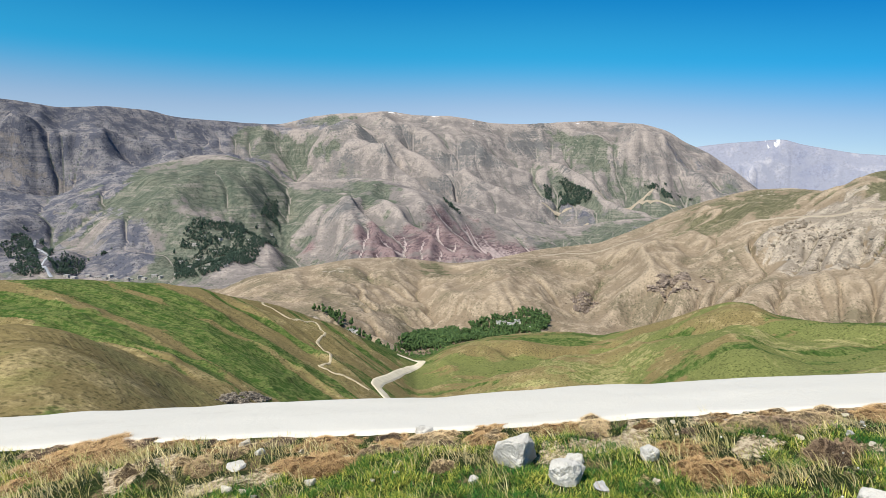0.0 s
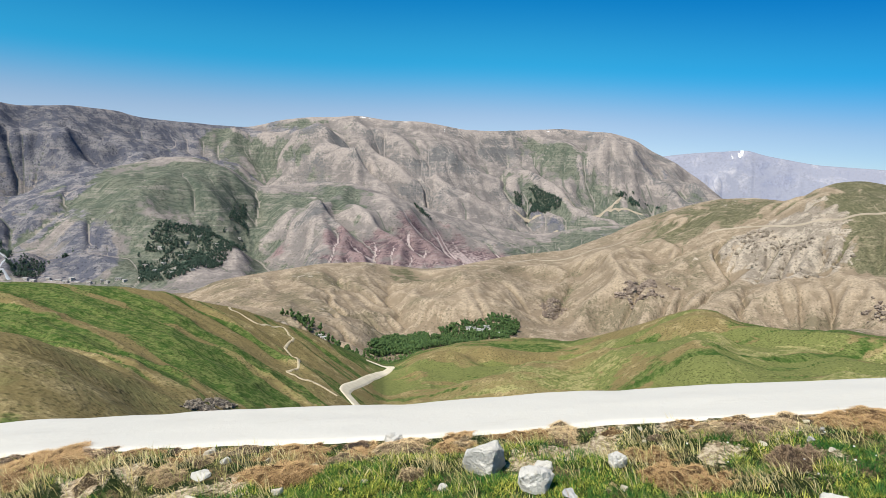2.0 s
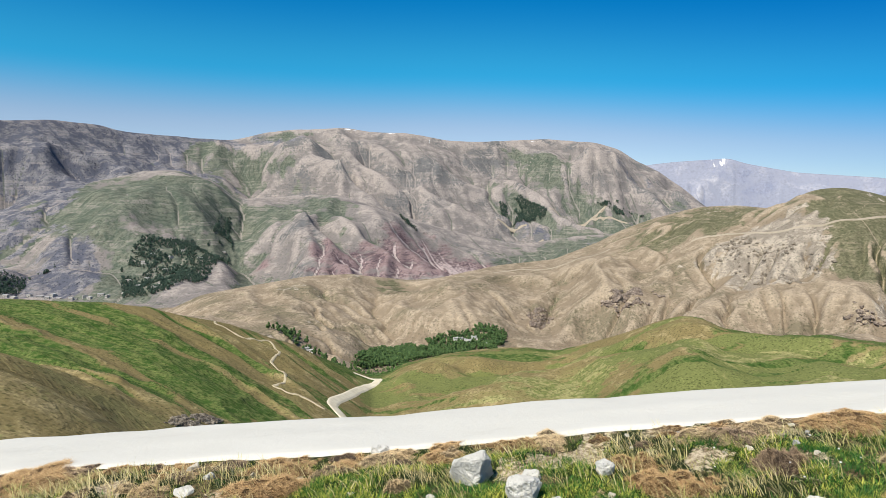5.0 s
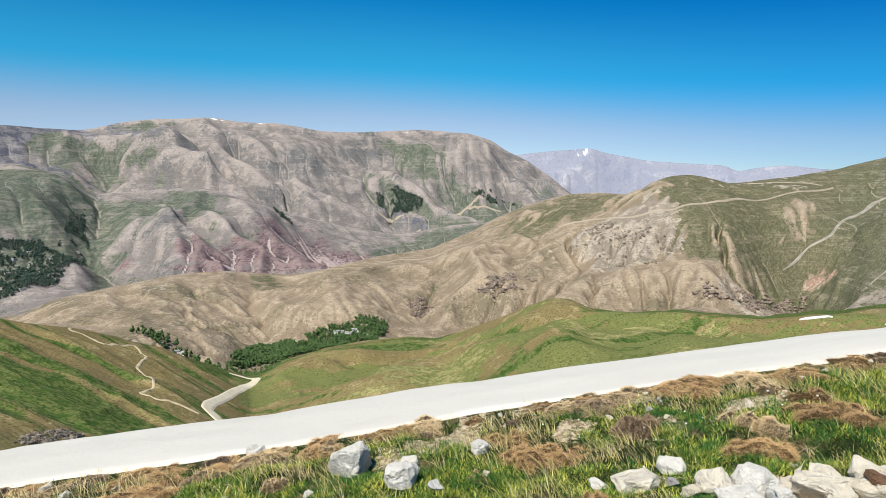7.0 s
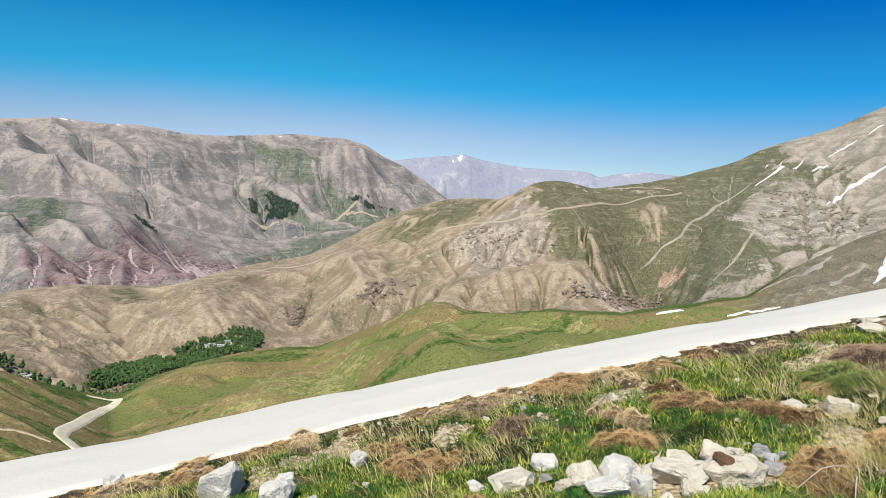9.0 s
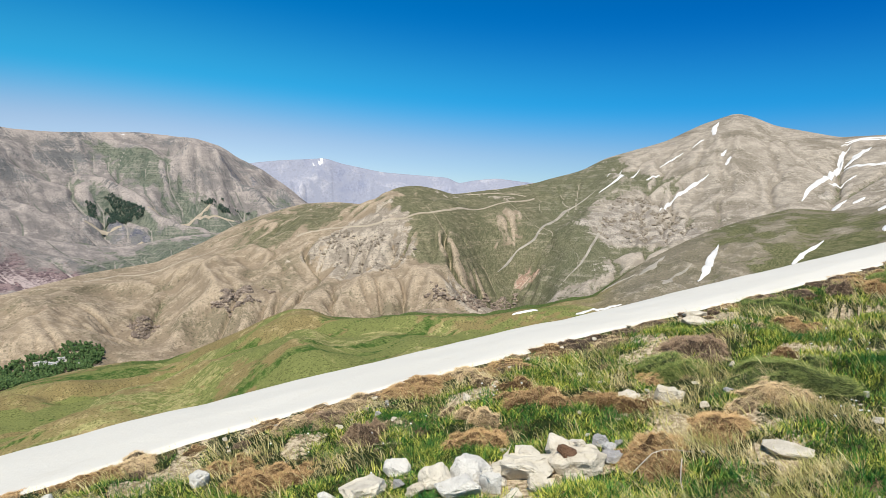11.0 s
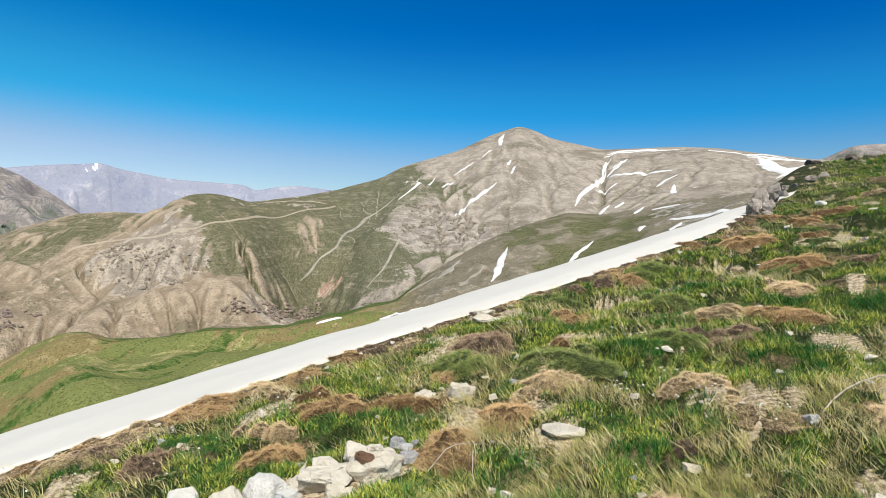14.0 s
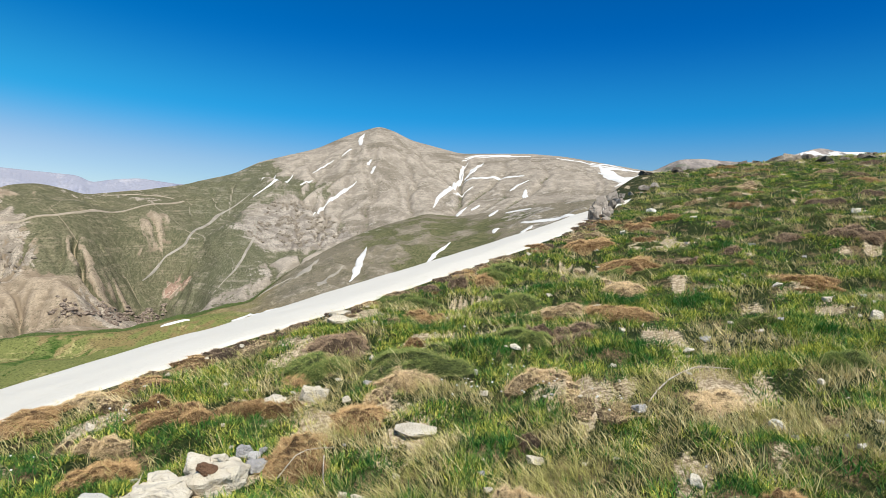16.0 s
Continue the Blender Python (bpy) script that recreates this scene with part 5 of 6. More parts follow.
for n, (x, y, w, h) in enumerate([(14.0, 2.3, 0.3, 0.3), (14.25, 2.42, 0.24, 0.36), (14.5, 2.15, 0.26, 0.2), (14.8, 2.4, 0.34, 0.34), (15.1, 2.2, 0.26, 0.22), (15.6, 2.42, 0.3, 0.34), (16.2, 2.3, 0.3, 0.24),
                                  (16.8, 2.5, 0.36, 0.4), (17.4, 2.25, 0.32, 0.24), (18.6, 2.5, 0.4, 0.36), (13.8, 2.05, 0.3, 0.12), (19.6, 2.45, 0.3, 0.2), (20.2, 2.3, 0.35, 0.18), (21.5, 2.0, 0.4, 0.22), (23.0, 1.8, 0.45, 0.25)]):
    ob = lay_stone(x, y, w, h * 1.1, 180 + n, DARK_STONE, "dark weathered boulder at the edge of the slope", "boulder", "boulders on the brow", "boulder", points=11, cut=1.1)
    ob.matrix_world = ob.matrix_world @ pose(0, 0, 0, random.Random(n).uniform(-18, 18), random.Random(n + 50).uniform(-28, 28))
for n, (x, y, w, d, h) in enumerate([(2.64, 2.52, 0.32, 0.25, 0.13), (2.88, 2.4, 0.34, 0.26, 0.13)]):
    lay_stone(x, y, w, h, 210 + n, CREAM_STONE, "broad flat slab of pale limestone", "stone", "pale slabs", "stone_slab", 4 + 10 * n, d, points=30)
lay_stone(2.92, 2.56, 0.17, 0.15, 220, CREAM_STONE, "upright nub of pale limestone behind the slab")
lay_stone(2.8, 2.39, 0.115, 0.06, 221, BROWN_STONE, "small dark brown stone lying on the slab", lift=0.105)

rng = random.Random(5)
pebbles = [stone_mesh(0.07, 0.05, 0.035, 300 + i, (CREAM_STONE, CREAM_STONE, CREAM_STONE, GREY_STONE)[i % 4], 10) for i in range(8)]
made = 0
while made < 290:
    r, b = 2.6 * (22 / 2.6) ** rng.random(), radians(rng.uniform(-38, 106))
    x, y = r * math.sin(b), r * math.cos(b)
    if y > grass_edge(x) - 0.05 or rng.random() > 0.25 + float(bare_ground(np.array(x), np.array(y))):
        continue
    ob = new("pebble", pebbles[rng.randrange(8)])
    ob.matrix_world = pose(x, y, float(near(np.array(x), np.array(y))), 0, 0, rng.uniform(0, 360)) @ Matrix.Scale((rng.uniform(0.35, 1.05) if made % 9 else rng.uniform(1.2, 1.8)) * (0.8 + r / 18), 4)
    tagged(ob, "small pale stone lying in the turf", "stone", "small stones in the turf")
    made += 1


# thorn cushions
def straw_material(name, a, b, rough=0.9):
    m = Nodes(name, rough)
    m.shader.inputs["Specular IOR Level"].default_value = 0.15
    m.color(m.mix(m.math("ADD", m.math("MULTIPLY", m.island(), 0.8), m.math("MULTIPLY", m.random(), 0.2)), a, b))
    return m.mat


def mound_material(name, a, b):
    m = Nodes(name, 0.95)
    fine = m.noise(60, 4, 0.8)
    m.color(m.mix(m.step(fine, 0.38, 0.62), a, b))
    m.bump(m.math("ADD", fine, m.noise(160, 3, 0.7)), 1.0, 0.05)
    return m.mat


KINDS = {
    "rusty": (mound_material("rusty_mound", (0.04, 0.02, 0.009), (0.31, 0.175, 0.07)), straw_material("rusty_twigs", (0.17, 0.095, 0.04), (0.78, 0.53, 0.26))),
    "grey": (mound_material("grey_mound", (0.06, 0.04, 0.022), (0.33, 0.235, 0.135)), straw_material("grey_twigs", (0.33, 0.23, 0.12), (0.88, 0.68, 0.4))),
    "green": (mound_material("green_mound", (0.02, 0.036, 0.01), (0.1, 0.13, 0.036)), straw_material("green_sprigs", (0.035, 0.085, 0.018), (0.34, 0.37, 0.11))),
    "dark": (mound_material("dark_mound", (0.03, 0.02, 0.014), (0.2, 0.135, 0.085)), straw_material("dark_twigs", (0.13, 0.085, 0.055), (0.58, 0.42, 0.27))),
}


def cushion(kind, seed, twigs, rows, cols):
    """A low thorny cushion plant one metre across: a lumpy mound covered with short fine twigs."""
    rng = np.random.RandomState(seed)
    v, u = np.meshgrid(np.linspace(0, 1, rows), np.arange(cols) * 2 * np.pi / cols, indexing="ij")

    def rim(ang):
        return 0.5 * (1 + 0.6 * fbm(np.cos(ang) * 1.5 + seed, np.sin(ang) * 1.5, 3, seed))

    def top(rad, ang):
        x, y = rad * np.cos(ang), rad * np.sin(ang)
        q = np.clip(rad / rim(ang), 0, 1)
        lumps = 0.6 * fbm(x * 3.6 + seed, y * 3.6, 3, seed + 3) + 0.3 * fbm(x * 10, y * 10, 2, seed + 8)
        return 0.42 * np.maximum(0, 1 - q**2.4) ** 0.6 * (1 + 0.8 * lumps) - 0.04 - 0.26 * q**6
    rad = rim(u) * np.sqrt(v)
    co = np.stack([rad * np.cos(u), rad * np.sin(u), top(rad, u)], -1).reshape(-1, 3)
    i = np.arange(rows - 1)[:, None] * cols + np.arange(cols)
    j = np.arange(rows - 1)[:, None] * cols + (np.arange(cols) + 1) % cols
    root = mesh_object("thorn_cushion", co, np.stack([i, i + cols, j + cols, j], -1).reshape(-1, 4), KINDS[kind][0])
    a = rng.uniform(0, 2 * np.pi, twigs)
    rr = rng.uniform(0, 1, twigs) ** 0.5 * rim(a) * 0.98
    base = np.stack([rr * np.cos(a), rr * np.sin(a), np.maximum(top(rr, a) - 0.015, -0.1)], -1)
    out = np.stack([np.cos(a) * rr * 1.9, np.sin(a) * rr * 1.9, 0.75 - rr], -1) + rng.normal(0, 0.75, (twigs, 3))
    out[:, 2] = np.abs(out[:, 2])
    out /= np.linalg.norm(out, axis=1)[:, None]
    size = rng.uniform(0.03, 0.12, twigs)[:, None]
    side = np.cross(out, rng.normal(0, 1, (twigs, 3)))
    side *= (0.0034 * (5600 / twigs) ** 0.4 / np.linalg.norm(side, axis=1))[:, None]
    tv = np.stack([base - side, base + side, base + out * size], 1).reshape(-1, 3)
    bristle = mesh_object("bristle", tv, np.arange(3 * twigs).reshape(-1, 3), KINDS[kind][1], smooth=False)
    bristle.parent = root
    tagged(bristle, kind="stuff")
    return root


RUSTY = [(-2.95, 5.14, 0.93), (-1.68, 5.23, 0.5), (-2.19, 5.34, 0.4), (-0.85, 4.81, 0.49), (-0.85, 4.32, 0.61), (-0.39, 4.76, 0.52), (0.86, 4.61, 0.45), (1.53, 4.04, 0.4),
         (1.52, 3.68, 0.4), (2.98, 4.53, 0.43), (3.27, 4.5, 0.4), (3.47, 3.15, 0.53), (4.35, 3.98, 0.33), (4.33, 2.86, 0.36), (3.7, 2.61, 0.25), (6.09, 2.64, 0.5), (6.43, 0.78, 0.8)]
RUSTY_FAR = [(8.03, 2.66, 0.57), (10.2, 1.77, 0.86), (13.87, 0.84, 0.75), (16.12, -0.61, 0.75), (8.03, -1.0, 0.87), (3.81, 2.05, 0.51), (8.28, 3.0, 0.6), (3.74, 2.9, 0.5),
             (3.52, 3.51, 0.33), (3.21, 2.17, 0.45), (1.72, 3.66, 0.38), (2.75, 3.05, 0.45)]
GREY = [(-1.79, 4.56, 0.36), (-0.02, 4.92, 0.32), (1.99, 4.77, 0.28), (2.4, 4.68, 0.33), (2.96, 3.3, 0.3), (4.15, 4.28, 0.28), (4.32, 2.02, 0.52), (6.47, 1.45, 0.61),
        (4.56, 1.05, 0.43), (7.38, 0.86, 0.62), (11.57, 1.95, 0.6), (12.27, 1.1, 0.6), (16.04, 0.85, 0.82), (20.08, -0.16, 0.94), (17.07, 0.38, 0.7), (20.95, -0.88, 1.0),
        (4.33, 0.77, 0.6), (4.36, 0.0, 0.55)]
DARK = [(-2.53, 5.36, 0.33), (2.34, 3.68, 0.32), (2.77, 4.65, 0.26), (-3.24, 5.49, 0.35), (5.23, 3.85, 0.34), (5.67, 3.88, 0.3), (5.01, 4.12, 0.3), (4.93, 2.88, 0.45), (5.59, 1.04, 0.5),
        (7.61, 2.83, 0.34), (13.12, 2.18, 0.56), (12.42, -0.16, 0.47), (9.34, 0.33, 0.47), (6.11, 3.78, 0.32), (7.08, 3.6, 0.32), (10.94, -1.05, 0.56), (10.8, -1.94, 0.74)]
TEXT = {"rusty": "rusty brown thorny cushion plant growing in the turf", "grey": "grey-brown dried cushion plant in the grass", "dark": "dark dead cushion plant at the turf edge",
        "green": "living dark green cushion plant on the slope"}
CUSHIONS = []
rng = random.Random(77)
extra = []
while len(extra) < 60:
    r, b = rng.uniform(9, 34), radians(rng.uniform(40, 106))
    x, y = r * math.sin(b), r * math.cos(b)
    if y < grass_edge(x) - 0.3:
        extra.append((round(x, 2), round(y, 2), rng.uniform(0.4, 0.9)))
while len(extra) < 92:
    r, b = rng.uniform(3.0, 10), radians(rng.uniform(-30, 106))
    x, y = r * math.sin(b), r * math.cos(b)
    if y < grass_edge(x) - 0.25 and math.hypot(x - 2.7, y - 2.5) > 0.55:
        extra.append((round(x, 2), round(y, 2), rng.uniform(0.12, 0.34)))
brow = []
for x in np.arange(-5.5, 15, 0.17):
    x = float(x) + rng.uniform(-0.2, 0.2)
    brow.append((x, float(grass_edge(x)) - 0.03 - rng.uniform(0.0, 0.4), rng.uniform(0.12, 0.42)))
living = []
while len(living) < 64:
    r, b = rng.uniform(5, 30), radians(rng.uniform(30, 106))
    x, y = r * math.sin(b), r * math.cos(b)
    if y < grass_edge(x) - 0.4:
        living.append((x, y, rng.uniform(0.3, 0.85)))
for kind, spots, seed in (("green", living, 61), ("rusty", RUSTY + RUSTY_FAR + extra[::3] + brow[1::3], 1), ("grey", GREY + extra[1::3] + brow[2::3], 21), ("dark", DARK + extra[2::3] + brow[::3], 41)):
    fine = [cushion(kind, seed + i, 24000, 14, 36) for i in range(4)]
    coarse = [cushion(kind, seed + 7 + i, 2600, 8, 18) for i in range(3)]
    used = []
    for n, (x, y, w) in enumerate(spots):
        lip = float(grass_edge(x))
        y = min(y, lip - 0.02 - 0.35 * w)
        low = 0.3 if (x, y) in ((4.33, 0.77), (4.36, 0.0)) else 0.22 if y > lip - 0.45 else 0.75 if w < 0.36 else 0.4
        spots_x, spots_y = np.array([x, x + 0.2, x - 0.2, x, x]), np.array([y, y, y, y + 0.2, y - 0.2])
        h = near(spots_x, spots_y)
        gx, gy = float(h[1] - h[2]) / 0.4, float(h[3] - h[4]) / 0.4
        base = float(h[0]) - 0.005 if y > lip - 0.45 and w < 0.5 else float(np.mean(h)) - (0.05 if low == 0.3 else 0.02)
        m = pose(x, y, base, math.degrees(math.atan(gy)), -math.degrees(math.atan(gx))) @ pose(0, 0, 0, 0, 0, rng.uniform(0, 360)) @ Matrix.Diagonal((w * rng.uniform(0.9, 1.15), w * rng.uniform(0.8, 1.05), min(w, 0.2 + 0.42 * w) * low * rng.uniform(0.75, 1.15), 1))
        kinds = fine if w * 6 > math.hypot(x, y) * 0.4 else coarse
        first = kinds[n % len(kinds)]
        ob = copy_thing(first, m) if first in used else first
        used.append(first)
        ob.matrix_world = m
        tagged(ob, TEXT[kind], "cushion plant", kind + " cushion plants")
        CUSHIONS.append((x, y, w * 0.36))


# grass
def blade_material(name, a, b, dark):
    m = Nodes(name, 0.6)
    m.shader.inputs["Specular IOR Level"].default_value = 0.2
    col = m.mix(m.island(), a, b)
    col = m.mix(m.step(m.noise(2.6, 4, 0.7), 0.44, 0.62), col, dark)
    m.color(col)
    thin = m.tree.nodes.new("ShaderNodeBsdfTranslucent")
    m.tree.links.new(col, thin.inputs["Color"])
    both = m.tree.nodes.new("ShaderNodeMixShader")
    both.inputs["Fac"].default_value = 0.28
    m.tree.links.new(m.shader.outputs[0], both.inputs[1])
    m.tree.links.new(thin.outputs[0], both.inputs[2])
    m.tree.links.new(both.outputs[0], m.tree.nodes["Material Output"].inputs["Surface"])
    return m.mat


GREEN_BLADES = blade_material("green_grass", (0.035, 0.115, 0.01), (0.74, 0.7, 0.14), (0.05, 0.17, 0.024))
SLOPE_BLADES = blade_material("slope_grass", (0.03, 0.1, 0.011), (0.58, 0.57, 0.1), (0.035, 0.13, 0.02))
DEEP_BLADES = blade_material("deep_green_grass", (0.01, 0.06, 0.012), (0.12, 0.3, 0.04), (0.012, 0.075, 0.016))
DRY_BLADES = blade_material("dry_grass", (0.44, 0.33, 0.13), (0.86, 0.75, 0.42), (0.42, 0.4, 0.13))


def tufts(name, count, per, height_range, width, spread, material, label, seed, dry, start=2.2, stop=36, power=1.0, plain=False, sector=(-40, 107)):
    """Grass as tufts of bent blades, thinning out with distance."""
    rng = np.random.RandomState(seed)
    r = start * (stop / start) ** (rng.uniform(0, 1, count * 3) ** power)
    b = np.radians(rng.uniform(*sector, count * 3))
    x, y = r * np.sin(b), r * np.cos(b)
    over = y - grass_edge(x)
    lush = 0.5 * fbm(x / 1.1, y / 1.1, 3, 61) + 1.0 * fbm(x / 0.35, y / 0.35, 2, 62)
    bare = bare_ground(x, y)
    chance = np.clip(0.5 + 3.0 * lush, 0.04, 1) if not dry else np.clip(0.3 - 0.7 * lush + 0.55 * np.exp(-((over + 0.45) / 0.45) ** 2), 0.05, 1)
    keep = (over < -0.03) & (rng.uniform(0, 1, count * 3) < chance * np.clip(1.4 - 1.4 * bare, 0.14, 1) * (1 if dry else 0.35 + 0.65 * ease((-over - 0.1) / 0.5)))
    for cx, cy, cr in CUSHIONS:
        keep &= ((x - cx) ** 2 + (y - cy) ** 2 > cr * cr) | (rng.uniform(0, 1, count * 3) < (0.55 if dry else 0.4))
    for cx, cy, cw, ch in WHITE + CREAM:
        keep &= (x - cx) ** 2 + (y - cy) ** 2 > (cw * 0.42) ** 2
    for cx, cy in ((2.62, 2.52), (2.9, 2.38), (2.75, 2.45)):
        keep &= (x - cx) ** 2 + (y - cy) ** 2 > 0.17**2
    x, y, r = x[keep][:count], y[keep][:count], r[keep][:count]
    n = len(x) * per
    X, Y, far = np.repeat(x, per), np.repeat(y, per), np.repeat(r, per)
    swell = 1 + far / 9
    tuft_h = np.repeat(rng.uniform(0.7, 1.3, len(x)), per)
    a = rng.uniform(0, 2 * np.pi, n)
    X, Y = X + np.cos(a) * spread * swell * rng.uniform(0, 1, n), Y + np.sin(a) * spread * swell * rng.uniform(0, 1, n)
    Z = near(X, Y) - 0.01
    h = rng.uniform(*height_range, n) * tuft_h * (1 + far / 60) * (0.45 + 0.55 * ease((grass_edge(X) - Y - 0.03) / 0.5))
    w = width * swell * rng.uniform(0.7, 1.3, n)
    lean = rng.uniform(0.3, 1.3, n) * h
    dx, dy = np.cos(a) * lean - 0.5 * h * dry, np.sin(a) * lean + 0.3 * h * dry
    sx, sy = -np.sin(a + rng.normal(0, 0.7, n)) * w, np.cos(a + rng.normal(0, 0.7, n)) * w
    mx, my, mz = X + dx * 0.3, Y + dy * 0.3, Z + h * 0.58
    v = np.stack([np.stack([X - sx, Y - sy, Z], -1), np.stack([X + sx, Y + sy, Z], -1), np.stack([mx - sx * 0.75, my - sy * 0.75, mz], -1),
                  np.stack([mx + sx * 0.75, my + sy * 0.75, mz], -1), np.stack([X + dx, Y + dy, Z + h], -1)], 1).reshape(-1, 3)
    i = np.arange(n)[:, None] * 5
    f = np.concatenate([i + (0, 1, 3), i + (0, 3, 2), i + (2, 3, 4)])
    if plain:       # far blades are single slivers
        v, f = v.reshape(-1, 5, 3)[:, (0, 1, 4)].reshape(-1, 3), np.arange(3 * n).reshape(-1, 3)
    ob = mesh_object(name, v, f, material, smooth=False)
    return tagged(ob, label, "grass", kind="stuff")


tufts("grass", 26000, 14, (0.013, 0.04), 0.0021, 0.038, GREEN_BLADES, "short green mountain grass in tufts", 1, 0, 2.2, 9, 0.9, True)
tufts("dry_grass", 9000, 5, (0.03, 0.1), 0.0013, 0.035, DRY_BLADES, "thin straw-coloured dry grass stalks", 2, 1, 2.2, 9)
tufts("grass", 40000, 10, (0.022, 0.06), 0.0027, 0.045, SLOPE_BLADES, "short green mountain grass in tufts", 3, 0, 5, 38, 0.8, True)
tufts("dry_grass", 16000, 5, (0.04, 0.11), 0.0018, 0.04, DRY_BLADES, "thin straw-coloured dry grass stalks", 4, 1, 5, 38, 0.8, True)
tufts("grass", 6500, 13, (0.02, 0.058), 0.0025, 0.045, DEEP_BLADES, "deep green sedge in low clumps", 11, 0, 2.6, 34, 0.8, True, (42, 107))
tufts("grass", 4000, 13, (0.016, 0.045), 0.0022, 0.04, DEEP_BLADES, "deep green sedge in low clumps", 12, 0, 2.4, 8, 0.9, True, (-40, 42))
tufts("dry_grass", 4500, 7, (0.03, 0.1), 0.0012, 0.04, DRY_BLADES, "thin straw-coloured dry grass stalks", 14, 1, 2.3, 5.5, 0.9, True, (50, 107))
tufts("grass", 7000, 9, (0.03, 0.08), 0.004, 0.06, GREEN_BLADES, "short green mountain grass in tufts", 6, 0, 0.4, 9, 0.6, True, (107, 320))
tufts("grass", 2200, 9, (0.03, 0.07), 0.0035, 0.06, GREEN_BLADES, "short green mountain grass in tufts", 7, 0, 0.3, 2.3, 0.5, True)


def twig(points, thick, label):
    curve = bpy.data.curves.new("dead_branch", "CURVE")
    curve.dimensions, curve.bevel_depth, curve.bevel_resolution = "3D", thick, 2
    line = curve.splines.new("POLY")
    line.points.add(len(points) - 1)
    for i, (x, y, up) in enumerate(points):
        line.points[i].co = (x, y, float(near(np.array(x), np.array(y))) + up, 1)
        line.points[i].radius = 1 - 0.6 * i / len(points)
    me = bpy.data.meshes.new_from_object(bpy.data.objects.new("dead_branch", curve))
    me.materials.clear()
    me.materials.append(DRY_WOOD)
    return tagged(new("dead_branch", me), label, "branch")


DRY_WOOD = gravel_material("dry_wood", (0.36, 0.31, 0.24), (0.52, 0.46, 0.38), 30)
twig([(3.0, 2.1, 0.01), (3.04, 2.07, 0.05), (3.09, 2.045, 0.085), (3.14, 2.01, 0.1), (3.19, 1.965, 0.1), (3.24, 1.9, 0.085)], 0.0035, "thin bleached dead twig beside the cushion plant")
twig([(3.17, 1.92, 0.08), (3.13, 1.9, 0.06), (3.08, 1.87, 0.03), (3.02, 1.82, 0.01)], 0.0035, "thin bleached dead twig beside the cushion plant")
twig([(4.2, 0.34, 0.02), (4.3, 0.3, 0.035), (4.4, 0.245, 0.06), (4.5, 0.18, 0.08), (4.6, 0.1, 0.09), (4.7, 0.0, 0.08), (4.82, -0.12, 0.06)], 0.005, "long bleached dead branch on the dried mat")

# ---- rock outcrops on the slopes
DARK_PILE = [(-56, 155), (-53, 159), (-51, 171), (-50, 185), (-54, 181), (-57, 169)]
OUTCROP_A = [(280, 884), (297, 845), (334, 842), (372, 864), (353, 891), (309, 898)]
OUTCROP_B = [(171, 896), (181, 868), (204, 882), (222, 896), (215, 933), (189, 923)]
BED = [(491, 711), (492, 659), (560, 659), (698, 723), (728, 749), (651, 745), (525, 667)]
CRAGS = [(895, 735), (889, 668), (1027, 615), (1138, 751), (1096, 833)]
LEDGE = [(464, 944), (476, 864), (493, 772), (561, 789), (551, 861), (530, 977)]


def outcrop(name, polygon, count, size, material, label, seed, flat=0.7):
    """Broken rocks over a piece of the plan, lying in rows."""
    rng = np.random.RandomState(seed)
    p = np.array(polygon, float)
    x, y = rng.uniform(*p[:, 0][[p[:, 0].argmin(), p[:, 0].argmax()]], count * 6), rng.uniform(*p[:, 1][[p[:, 1].argmin(), p[:, 1].argmax()]], count * 6)
    keep = inside(x, y, [tuple(q) for q in polygon]) & (fbm(x / size / 6, y / size / 6, 3, seed) > -0.35)
    x, y = x[keep][:count], y[keep][:count]
    z = on_land(x, y)
    pieces = []
    for i in range(len(x)):
        s = size * rng.uniform(0.35, 1.0) ** 1.5
        v = ICO[0] * (1 + rng.uniform(-0.4, 0.4, (12, 1))) * s * np.array([rng.uniform(0.8, 1.6), rng.uniform(0.6, 1.1), flat * rng.uniform(0.6, 1.3)])
        a = math.atan2(x[i], y[i]) + rng.normal(0, 0.5)
        v = np.stack([v[:, 0] * math.cos(a) + v[:, 1] * math.sin(a), -v[:, 0] * math.sin(a) + v[:, 1] * math.cos(a), v[:, 2]], -1)
        pieces.append((v + (x[i], y[i], z[i] + s * 0.15), ICO[1]))
    return tagged(merged(name, pieces, material), label, "rocks", kind="stuff")


def knoll_rocks():
    """Small broken rocks on the stony knoll at the end of the brow."""
    rng = np.random.RandomState(411)
    x, y = rng.uniform(30, 72, 520), rng.uniform(-7, 7, 520)
    keep = (fbm(x / 5, y / 1.6, 3, 412) > 0.0) & (y < grass_edge(x) + 2)
    x, y = x[keep], y[keep]
    z = near(x, y)
    pieces = []
    for i in range(len(x)):
        s = rng.uniform(0.08, 0.36)
        v = ICO[0] * (1 + rng.uniform(-0.4, 0.4, (12, 1))) * s * np.array([rng.uniform(0.8, 1.5), rng.uniform(0.8, 1.5), rng.uniform(0.5, 0.9)])
        pieces.append((v + (x[i], y[i], z[i] + s * 0.1), ICO[1]))
    tagged(merged("knoll_rocks", pieces, DARK_CRAG), "dark broken rocks strewn over the stony knoll", "rocks", kind="stuff")


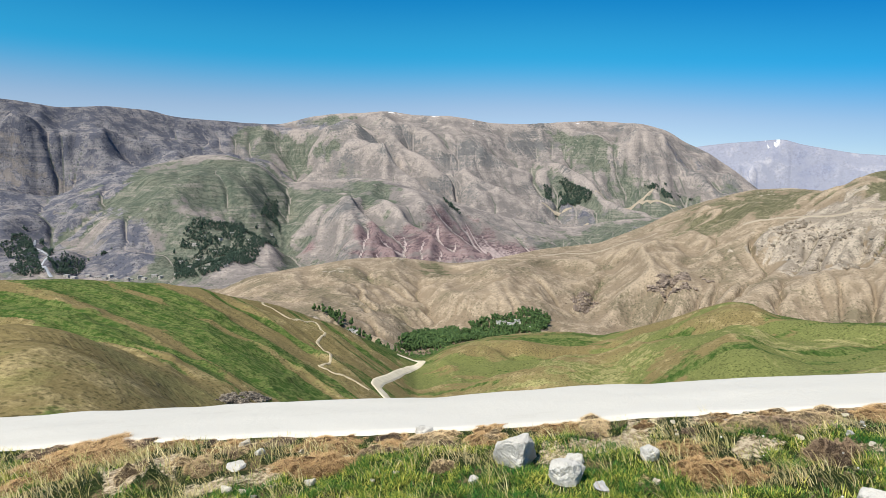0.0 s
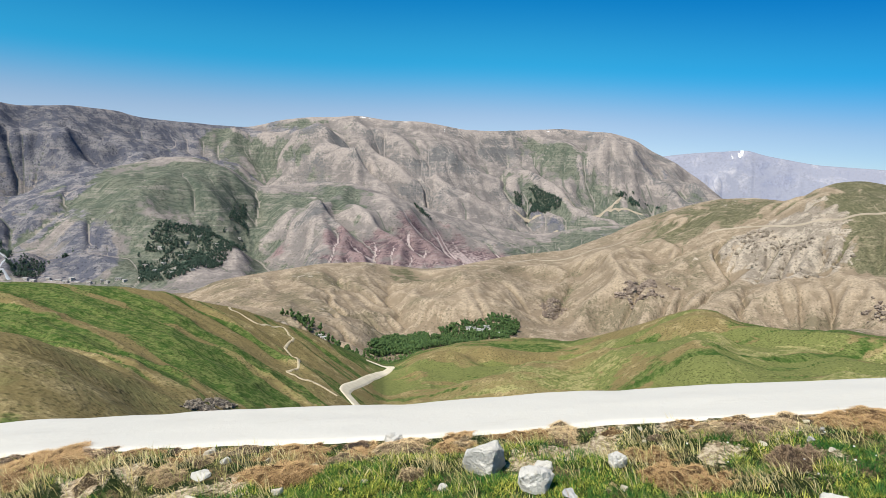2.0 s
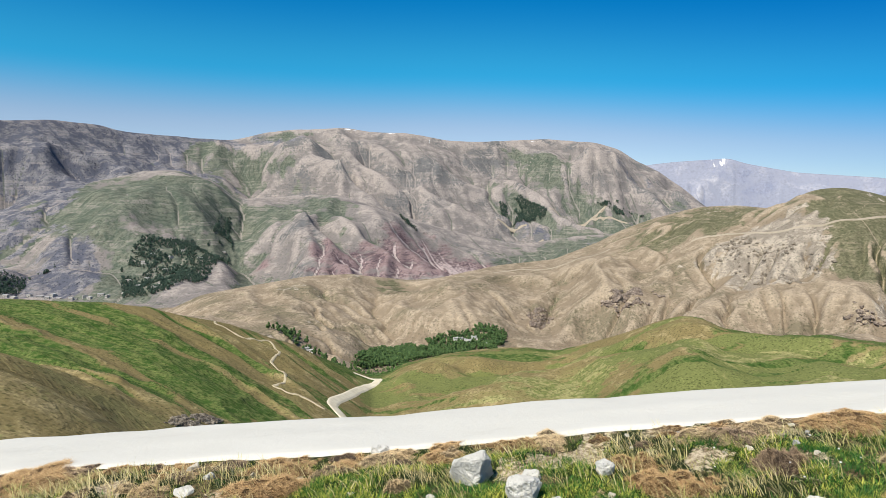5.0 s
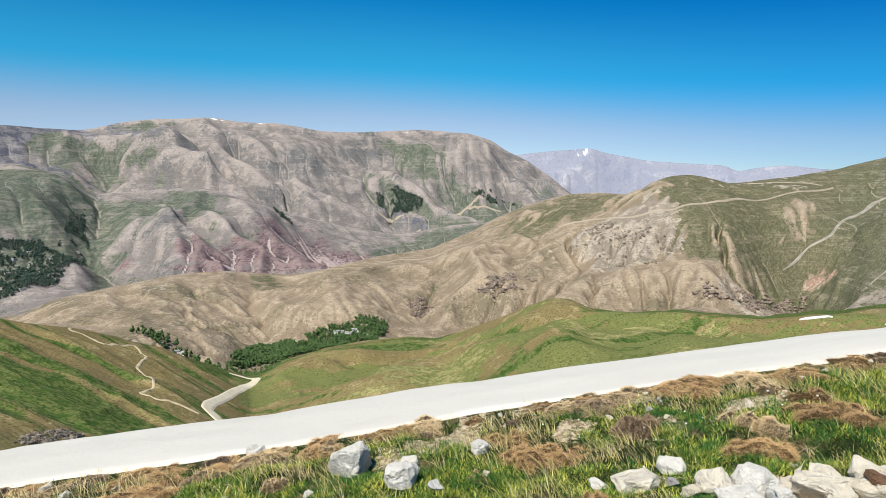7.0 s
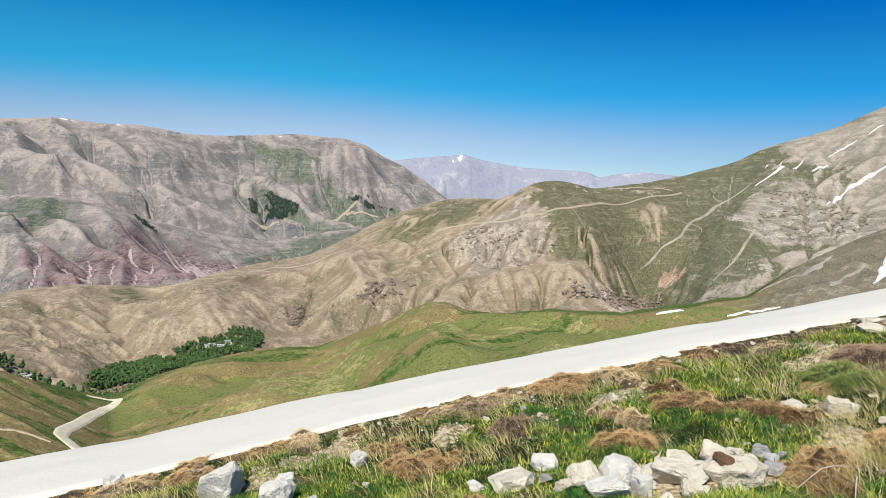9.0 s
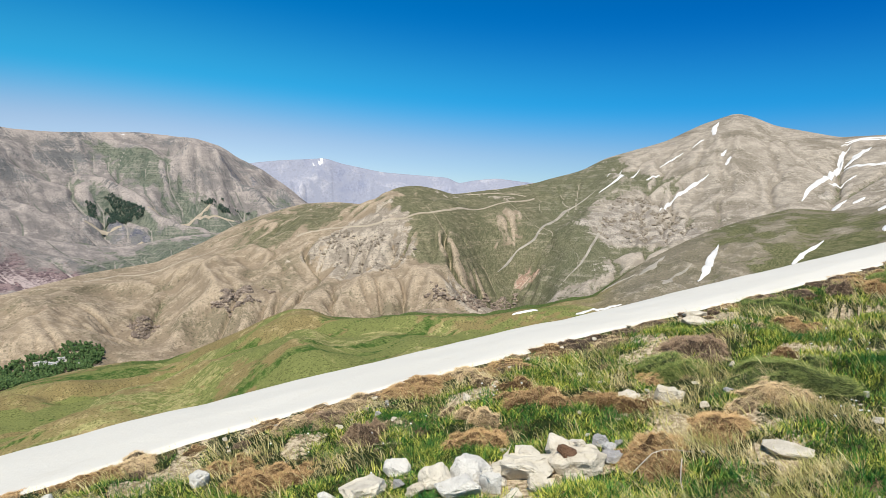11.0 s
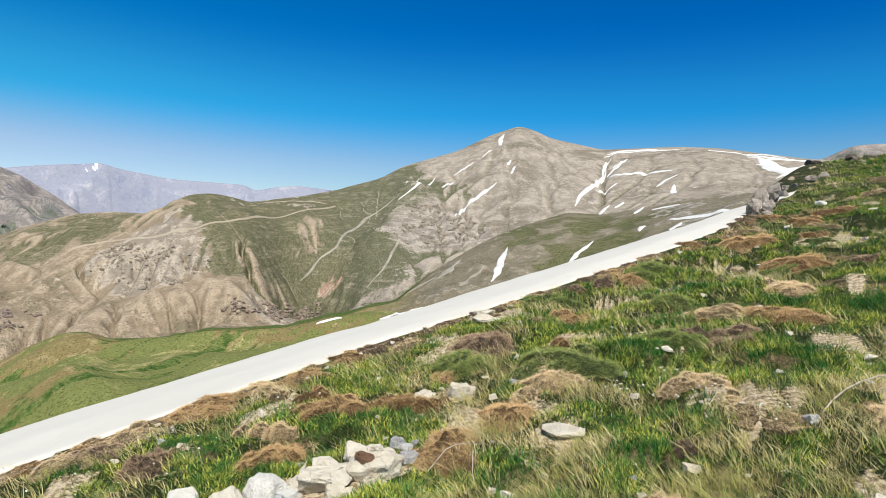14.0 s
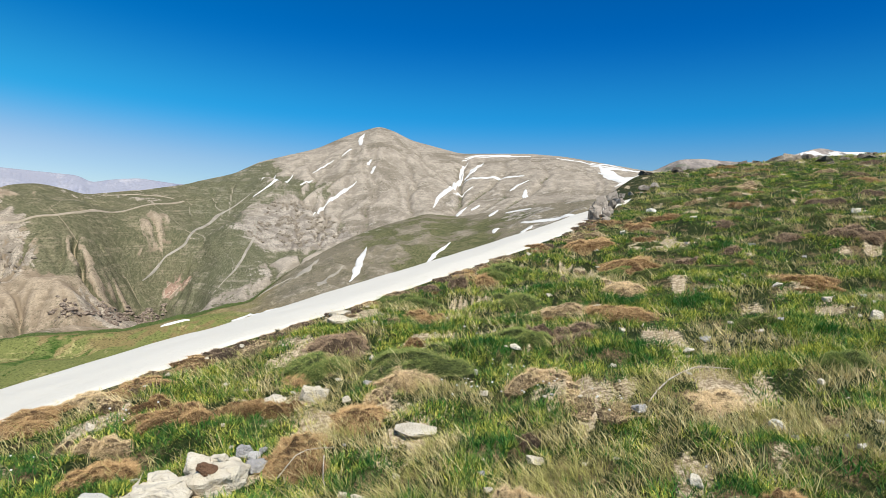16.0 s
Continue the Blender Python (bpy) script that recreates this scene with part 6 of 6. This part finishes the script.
def crag_material(name, a, b, c, scale):
    m = Nodes(name, 0.95)
    m.color(m.mix(m.step(m.noise(scale, 5, 0.7), 0.4, 0.6), m.mix(m.island(), a, b), c))
    m.bump(m.noise(scale * 3, 4, 0.7), 0.8, 0.5 / scale)
    return m.mat


DARK_CRAG = crag_material("dark_crag", (0.16, 0.135, 0.1), (0.36, 0.31, 0.24), (0.08, 0.066, 0.052), 1.2)
BROWN_CRAG = crag_material("brown_crag", (0.2, 0.158, 0.122), (0.35, 0.28, 0.215), (0.13, 0.1, 0.08), 0.4)
PALE_CRAG = crag_material("pale_crag", (0.25, 0.21, 0.158), (0.37, 0.315, 0.24), (0.18, 0.15, 0.115), 0.3)
outcrop("rock_pile", DARK_PILE, 420, 0.8, DARK_CRAG, "dark broken rocks strewn on the green hillside", 301)
outcrop("rock_outcrop", OUTCROP_A, 420, 3.4, BROWN_CRAG, "brown rocky outcrop on the dry slope", 302)
outcrop("rock_outcrop", OUTCROP_B, 220, 3.0, BROWN_CRAG, "brown rocky outcrop on the dry slope", 303)
outcrop("rock_bed", BED, 560, 3.6, BROWN_CRAG, "dark broken rocks along the foot of the slope", 304)
outcrop("crags", CRAGS, 420, 4.0, PALE_CRAG, "pale crags on the mountain's lower flank", 305, 1.0)
outcrop("cliff_ledges", LEDGE, 200, 3.2, PALE_CRAG, "pale broken cliff ledges on the ridge", 306, 1.1)
knoll_rocks()


def flowers():
    """Tiny white flower heads among the grass."""
    rng = np.random.RandomState(431)
    pieces = []
    for cx, cy, count, wide in ((4.4, 1.4, 18, 0.16), (4.3, 1.05, 8, 0.14), (4.1, 0.5, 8, 0.12), (2.3, 3.6, 10, 0.3), (5.4, 1.9, 10, 0.25), (3.2, 3.3, 8, 0.2)):
        x, y = cx + rng.normal(0, wide, count), cy + rng.normal(0, wide, count)
        z = near(x, y)
        for i in range(count):
            pieces.append((ICO[0] * np.array([0.007, 0.007, 0.005]) * rng.uniform(0.7, 1.3) + (x[i], y[i], z[i] + rng.uniform(0.04, 0.07)), ICO[1]))
    tagged(merged("wild_flowers", pieces, PETAL), "tiny white flowers among the grass", "flowers", kind="stuff")


PETAL = gravel_material("white_petal", (0.6, 0.6, 0.55), (0.72, 0.72, 0.68), 40)
flowers()
